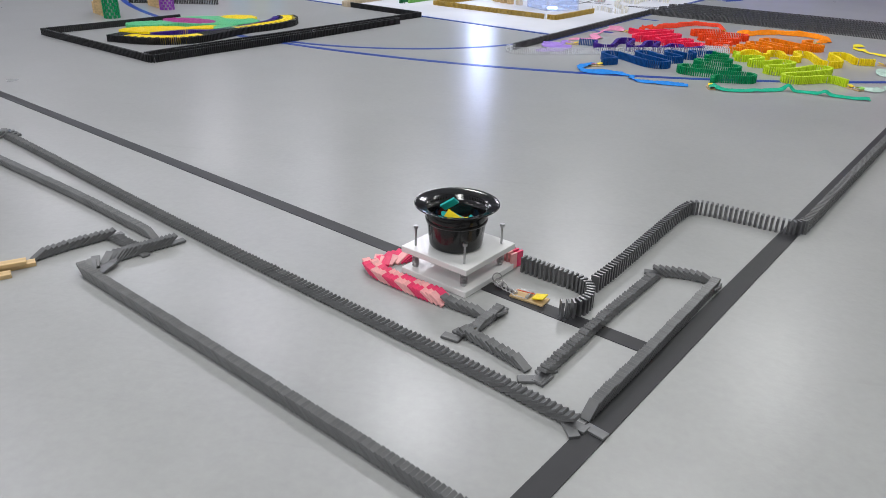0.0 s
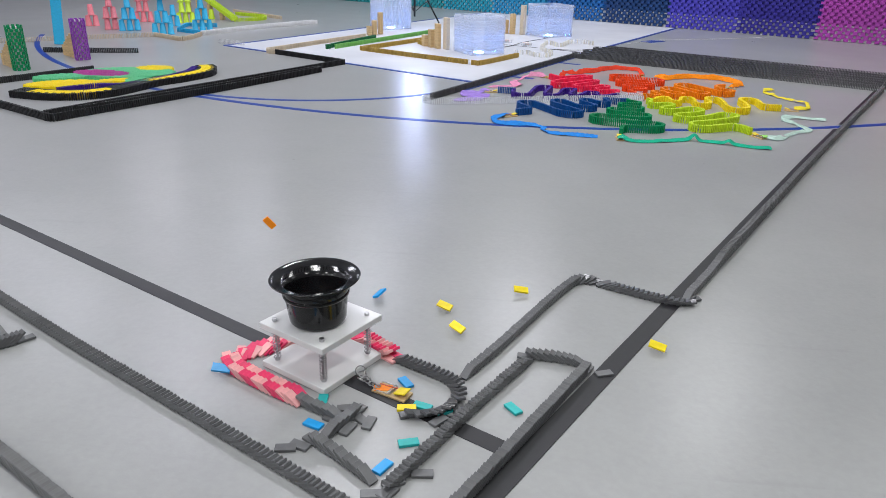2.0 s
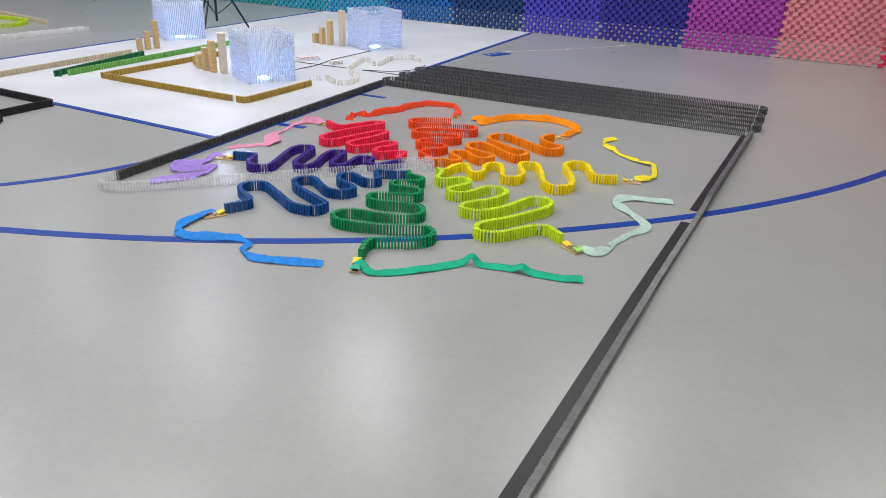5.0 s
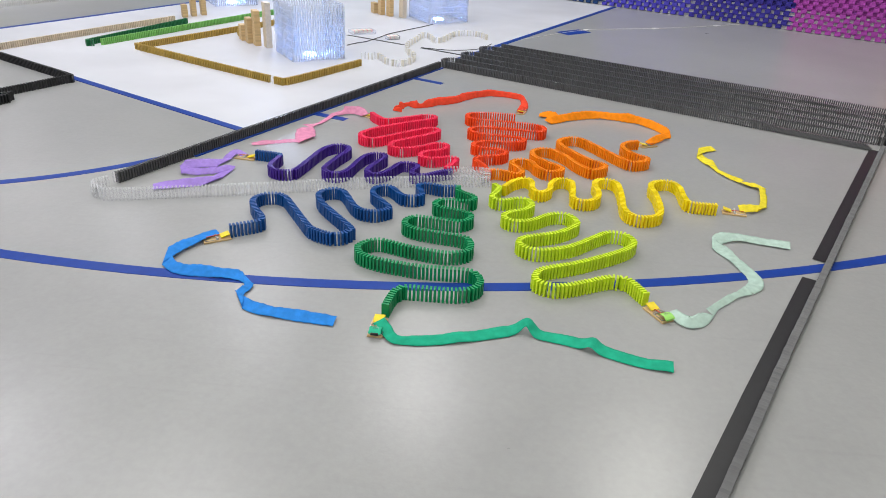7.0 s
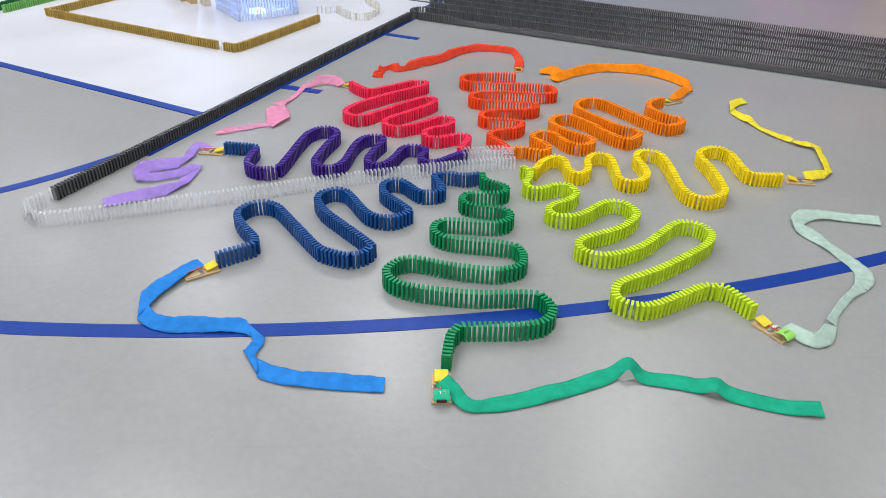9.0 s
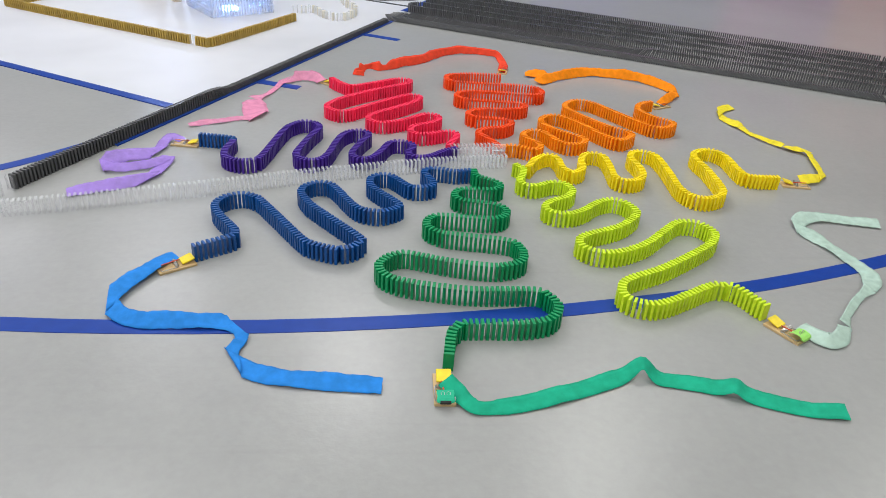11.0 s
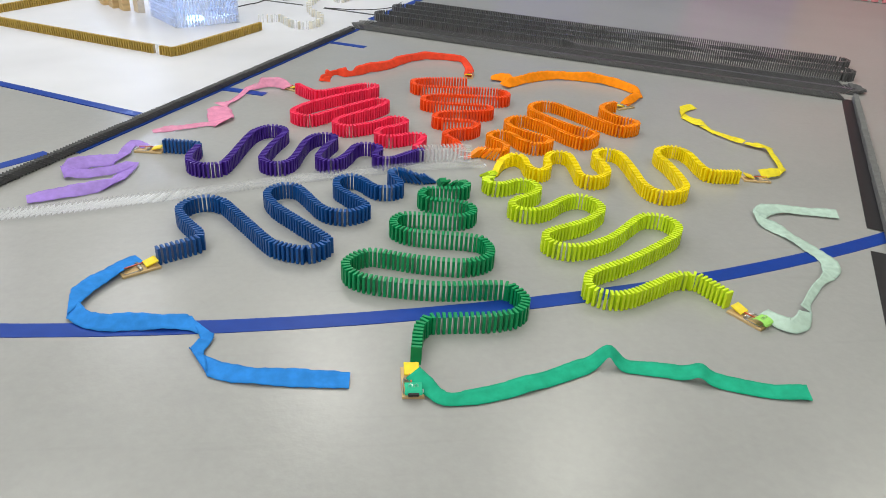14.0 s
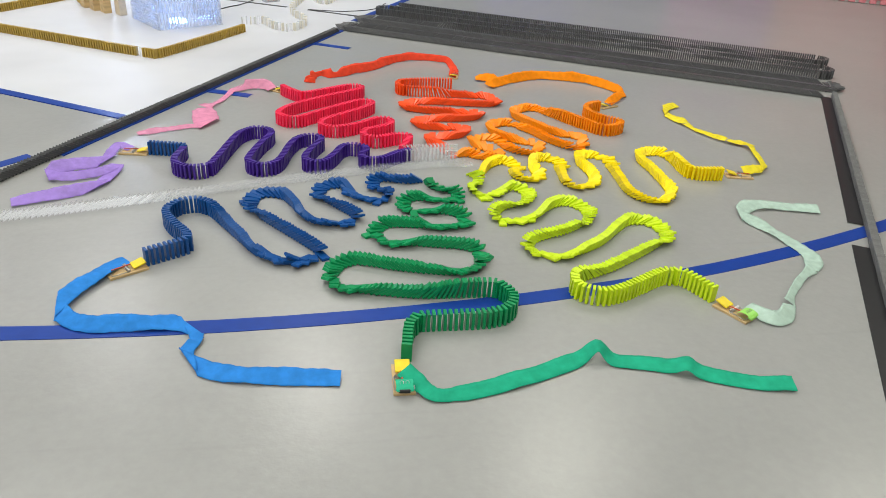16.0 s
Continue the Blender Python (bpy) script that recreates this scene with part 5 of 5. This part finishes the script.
for lane in range(6):
    for mat in (M_BLACK, M_YELLOW):
        verts, faces = [], []
        for p, yaw, s in smooth_path(RIM, 0.0145):
            yellow = 1 <= lane <= 4 and (0.12 < s < 0.78 or s > 1.15) and not (lane == 1 and int(s / 0.03) % 2)
            if yellow != (mat is M_YELLOW):
                continue
            ax = Vector((math.cos(yaw), math.sin(yaw), 0))
            ay = Vector((-ax.y, ax.x, 0))
            box_list(verts, faces, (TH, WD, HT), p + ay * lane * 0.0255 + Vector((0, 0, HT / 2)), ax, ay)
        if verts:
            add_boxes("rim", verts, faces, mat, field)
verts, faces = [], []
for lane in range(2):
    for p, yaw, s in smooth_path([(-0.24, -0.47), (-0.10, -0.28), (0.12, -0.20), (0.25, 0.10), (0.33, 0.42), (0.30, 0.66)], 0.0145):
        ax = Vector((math.cos(yaw), math.sin(yaw), 0))
        ay = Vector((-ax.y, ax.x, 0))
        box_list(verts, faces, (TH, WD, HT), p + ay * lane * 0.0255 + Vector((0, 0, HT / 2)), ax, ay)
add_boxes("rim", verts, faces, M_PURPLE, field)


# ---------- far towers ----------
def dotted_tower(x, y, height, radius, material, dots, label):
    tower = thing("round_tower", (x, y, 0), label, "domino tower", "round towers")
    verts, faces = [], []
    rows = int(height / 0.026)
    for r in range(rows):
        for k in range(10):
            a = 2 * math.pi * (k + 0.5 * (r % 2)) / 10
            ax = Vector((-math.sin(a), math.cos(a), 0))
            ay = Vector((math.cos(a), math.sin(a), 0))
            box_list(verts, faces, (0.0255, 0.0075, 0.0245), ay * radius + Vector((0, 0, 0.013 + r * 0.026)), ax, ay)
    me = bpy.data.meshes.new("shell")
    me.from_pydata(verts, [], faces)
    me.materials.append(material)
    ob = new("shell", me)
    ob.parent = tower
    tagged(ob, kind="stuff")
    bm = bmesh.new()
    lathe(bm, [(0.0001, 0.0), (radius - 0.012, 0.0), (radius - 0.012, height - 0.03), (0.0001, height - 0.03)], 14)
    part("core", bm, dots, tower, "paler inner layer seen through the gaps")
    for k in range(5):
        bm = bmesh.new()
        hgt = 0.10 + 0.03 * k
        box(bm, (0.03, 0.07, hgt), (-0.30 + 0.042 * k, 0.24 - 0.035 * k, hgt / 2), 0.002)
        part("wooden_step", bm, M_WOOD, tower)
    return tower


dotted_tower(-5.15, 3.53, 0.38, 0.063, M_GREEN, M_WHITE, "slim round tower of green dominoes with pale dots")
dotted_tower(-4.98, 4.17, 0.38, 0.063, plastic("violet_plastic", (0.27, 0.06, 0.42), 0.38), M_WHITE, "slim round tower of purple-pink dominoes with pale dots")


def cup_mesh(material):
    key = material.name + "_cup"
    if key not in DOMINO:
        bm = bmesh.new()
        lathe(bm, [(0.039, 0.0), (0.041, 0.002), (0.041, 0.006), (0.038, 0.008), (0.0275, 0.124), (0.0255, 0.128), (0.0001, 0.128)], 14)
        DOMINO[key] = to_mesh("cup", bm, material, True)
    return DOMINO[key]


def pyramid(x, y, yaw, rows, material, label):
    """Upturned cups stacked in a pyramid, a thin card under each row."""
    tower = thing("cup_pyramid", (x, y, 0, 0, 0, yaw), label, "cup pyramid", "far cup pyramids")
    for r, n in enumerate(rows):
        for k in range(n):
            ob = new("cup", cup_mesh(material))
            ob.parent = tower
            ob.matrix_basis = pose((k - (n - 1) / 2) * 0.086, 0, r * 0.134 + 0.001)
        if r:
            bm = bmesh.new()
            box(bm, (0.086 * n + 0.02, 0.06, 0.004), (0, 0, r * 0.134 - 0.0025), 0.0005)
            part("card", bm, material, tower)
    return tower


M_CORAL = plastic("coral_plastic", (0.80, 0.22, 0.26), 0.4)
M_CYAN = plastic("cyan_plastic", (0.04, 0.45, 0.75), 0.4)
M_ACID = plastic("acid_green_plastic", (0.58, 0.78, 0.04), 0.4)
for x, y, rows, m, w in ((-5.13, 6.14, (3, 2, 1), M_CYAN, "cyan"),
                      (-4.85, 6.62, (3, 2, 1, 1), M_CYAN, "cyan"),
                      (-5.39, 7.0, (2, 1), M_CYAN, "cyan"),
                      (-5.93, 6.45, (2, 2, 1), M_CORAL, "coral"),
                      (-5.67, 6.4, (3, 2, 1), M_CYAN, "cyan"),
                      (-5.98, 7.38, (3, 2, 2), M_CORAL, "coral"),
                      (-5.42, 7.44, (3, 2, 2), M_ACID, "lime green"),
                      (-6.33, 6.72, (2, 1), M_CORAL, "coral"),
                      (-5.32, 7.97, (2,), M_ACID, "lime green")):
    pyramid(x, y, 32, rows, m, "pyramid of upturned " + w + " plastic cups")
# long cyan board across the cup pyramids
bm = bmesh.new()
box(bm, (1.5, 0.07, 0.085), (0, 0, 0.042), 0.003)
single("cup_bridge", bm, M_CYAN, (-5.45, 5.98, 0.404, 0, 0, 20), "long cyan board bridging the cup pyramids", "board")

bm = bmesh.new()
box(bm, (0.10, 0.03, 0.62), (0, 0, 0.31), 0.003)
single("leaning_board", bm, M_CYAN, (-5.72, 5.01, 0.004, -6, 4, 33), "narrow cyan board standing on end, leaning a little", "board")

# pale lines and the lime run on its wooden frame, far off
domino_line([(-6.80, 4.70), (-6.0, 5.28), (-5.235, 5.853), (-5.085, 5.90), (-4.75, 5.66), (-4.66, 5.72), (-4.66, 6.13)], M_BEIGE, "long line of beige dominoes far off", pitch=0.0165, seed=201, group="far domino lines")
domino_line([(-4.64, 6.19), (-4.30, 6.97), (-3.725, 7.88)], M_WHITE, "long line of white dominoes far off", pitch=0.0165, seed=202, group="far domino lines")
domino_line([(-4.70, 6.22), (-4.36, 7.00), (-3.785, 7.91)], M_WHITE, "long line of white dominoes far off", pitch=0.0165, seed=203, group="far domino lines")
domino_line([(-5.38, 9.10), (-4.86, 8.68), (-4.35, 8.26)], M_BEIGE, "line of beige dominoes behind the ramp", pitch=0.0165, seed=206, group="far domino lines")
domino_line([(-4.71, 6.25), (-5.06, 6.44), (-5.10, 6.50), (-5.22, 6.98), (-5.15, 7.04), (-4.83, 7.06)], M_CYAN, "bent line of cyan dominoes round the cups", pitch=0.0165, seed=207, group="far domino lines")
domino_line([(-4.22, 5.545), (-4.05, 5.50), (-3.90, 5.445)], M_CLEAR, "short line of clear dominoes at the corner of the white sheet", pitch=0.0165, seed=208, group="far domino lines", base=0.0028)
domino_line([(-5.56, 4.50), (-5.1, 4.59), (-4.69, 4.68)], M_BLACK, "straight line of black dominoes far off", pitch=0.0165, seed=204, group="far domino lines")
domino_line([(-4.87, 7.775), (-4.68, 7.92), (-4.57, 8.09), (-4.67, 8.39), (-5.19, 8.66)], M_ACID, "bend of lime green dominoes at the foot of the ramp", pitch=0.0165, seed=205, group="far domino lines")
ramp = thing("domino_ramp", (-5.12, 8.02, 0), "lime green domino ramp on a pale wooden frame", "domino ramp")
verts, faces = [], []
for k in range(60):
    f = k / 59
    box_list(verts, faces, (0.012, 0.10, 0.05), Vector((-0.75 + 1.0 * f, 0.55 - 0.80 * f, 0.44 - 0.40 * f)), Vector((0.78, -0.62, 0)), Vector((0.62, 0.78, 0)))
add_boxes("slope", verts, faces, M_ACID, ramp)
for f in (0.0, 0.25, 0.5, 0.75):
    bm = bmesh.new()
    hgt = 0.40 - 0.40 * f
    box(bm, (0.05, 0.09, hgt), (-0.75 + 1.0 * f, 0.55 - 0.80 * f, hgt / 2), 0.002)
    part("post", bm, M_WOOD, ramp)


# ---------- cables ----------
M_CABLE_WHITE = plastic("white_cable", (0.75, 0.75, 0.75), 0.45, 0)


def cable(points, radius, material, label, z=0.0):
    bm = bmesh.new()
    tube(bm, [(p.x, p.y, z + radius + 0.0003) for p, yaw, s in smooth_path(points, 0.03)], radius, 6)
    return single("cable", bm, material, (0, 0, 0), label, "cable", "cables", smooth=True)


RUN = [(0.22, 6.63), (0.855, 7.27), (1.556, 7.58), (2.255, 7.96), (2.72, 8.27), (3.2, 8.56)]
cable(RUN, 0.0022, M_CABLE_WHITE, "thin white cable lying along the hall floor")
for x, y in RUN[1:-1]:
    bm = bmesh.new()
    box(bm, (0.05, 0.045, 0.0012), (0, 0, 0.0050), 0.0004)
    box(bm, (0.004, 0.045, 0.0046), (-0.0245, 0, 0.0025))
    box(bm, (0.004, 0.045, 0.0046), (0.0245, 0, 0.0025))
    single("cable_tape", bm, M_WHITE, (x, y, 0, 0, 0, 30), "small piece of white tape holding the cable down", "tape", "cable tapes")
cable([(-1.178, 5.947), (-1.12, 6.05), (-1.056, 6.133), (-0.973, 6.338), (-0.905, 6.524), (-0.657, 6.939), (-0.569, 7.106)], 0.003, M_BLACK, "thin black cable on the white sheet", 0.0028)
cable([(-0.599, 6.03), (-0.36, 6.0), (-0.145, 6.106), (-0.035, 6.35)], 0.0025, M_BLACK, "thin black cable on the white sheet", 0.0028)
for a, b in (((-1.255, 6.36), (-0.741, 6.106)), ((-0.599, 6.03), (-0.247, 5.85))):
    strip("floor_line", [a, b], 0.028, M_TAPE, "narrow black tape line on the white sheet", 0.004)
# low trays of clear dominoes left by the builders
for x, y, l, w in ((-1.145, 6.47, 0.20, 0.13), (-0.86, 6.30, 0.11, 0.06)):
    tray = thing("domino_tray", (x, y, 0.0028, 0, 0, 32), "shallow clear tray of pale dominoes on the white sheet", "tray", "trays")
    bm = bmesh.new()
    box(bm, (l, w, 0.006), (0, 0, 0.003), 0.001)
    for q, e in (((l / 2 - 0.002, 0), (0.004, w)), ((-l / 2 + 0.002, 0), (0.004, w)), ((0, w / 2 - 0.002), (l, 0.004)), ((0, -w / 2 + 0.002), (l, 0.004))):
        box(bm, (e[0], e[1], 0.03), (q[0], q[1], 0.015), 0.0006)
    part("tray_body", bm, M_FROSTED, tray)
    for k in range(int((l - 0.02) / 0.010)):
        ob = new("domino", domino_mesh(M_PALEPINK if k % 4 == 1 else M_CREAM))
        ob.parent = tray
        ob.matrix_basis = pose(-l / 2 + 0.016 + 0.010 * k, 0, 0.0065 + WD / 2, 90, 0, 0) @ Matrix.Translation((0, 0, -HT / 2))


def motions():
    """Everything that moves besides the camera."""
    for ob, rows in MOVES:
        walk(ob, rows)


motions()
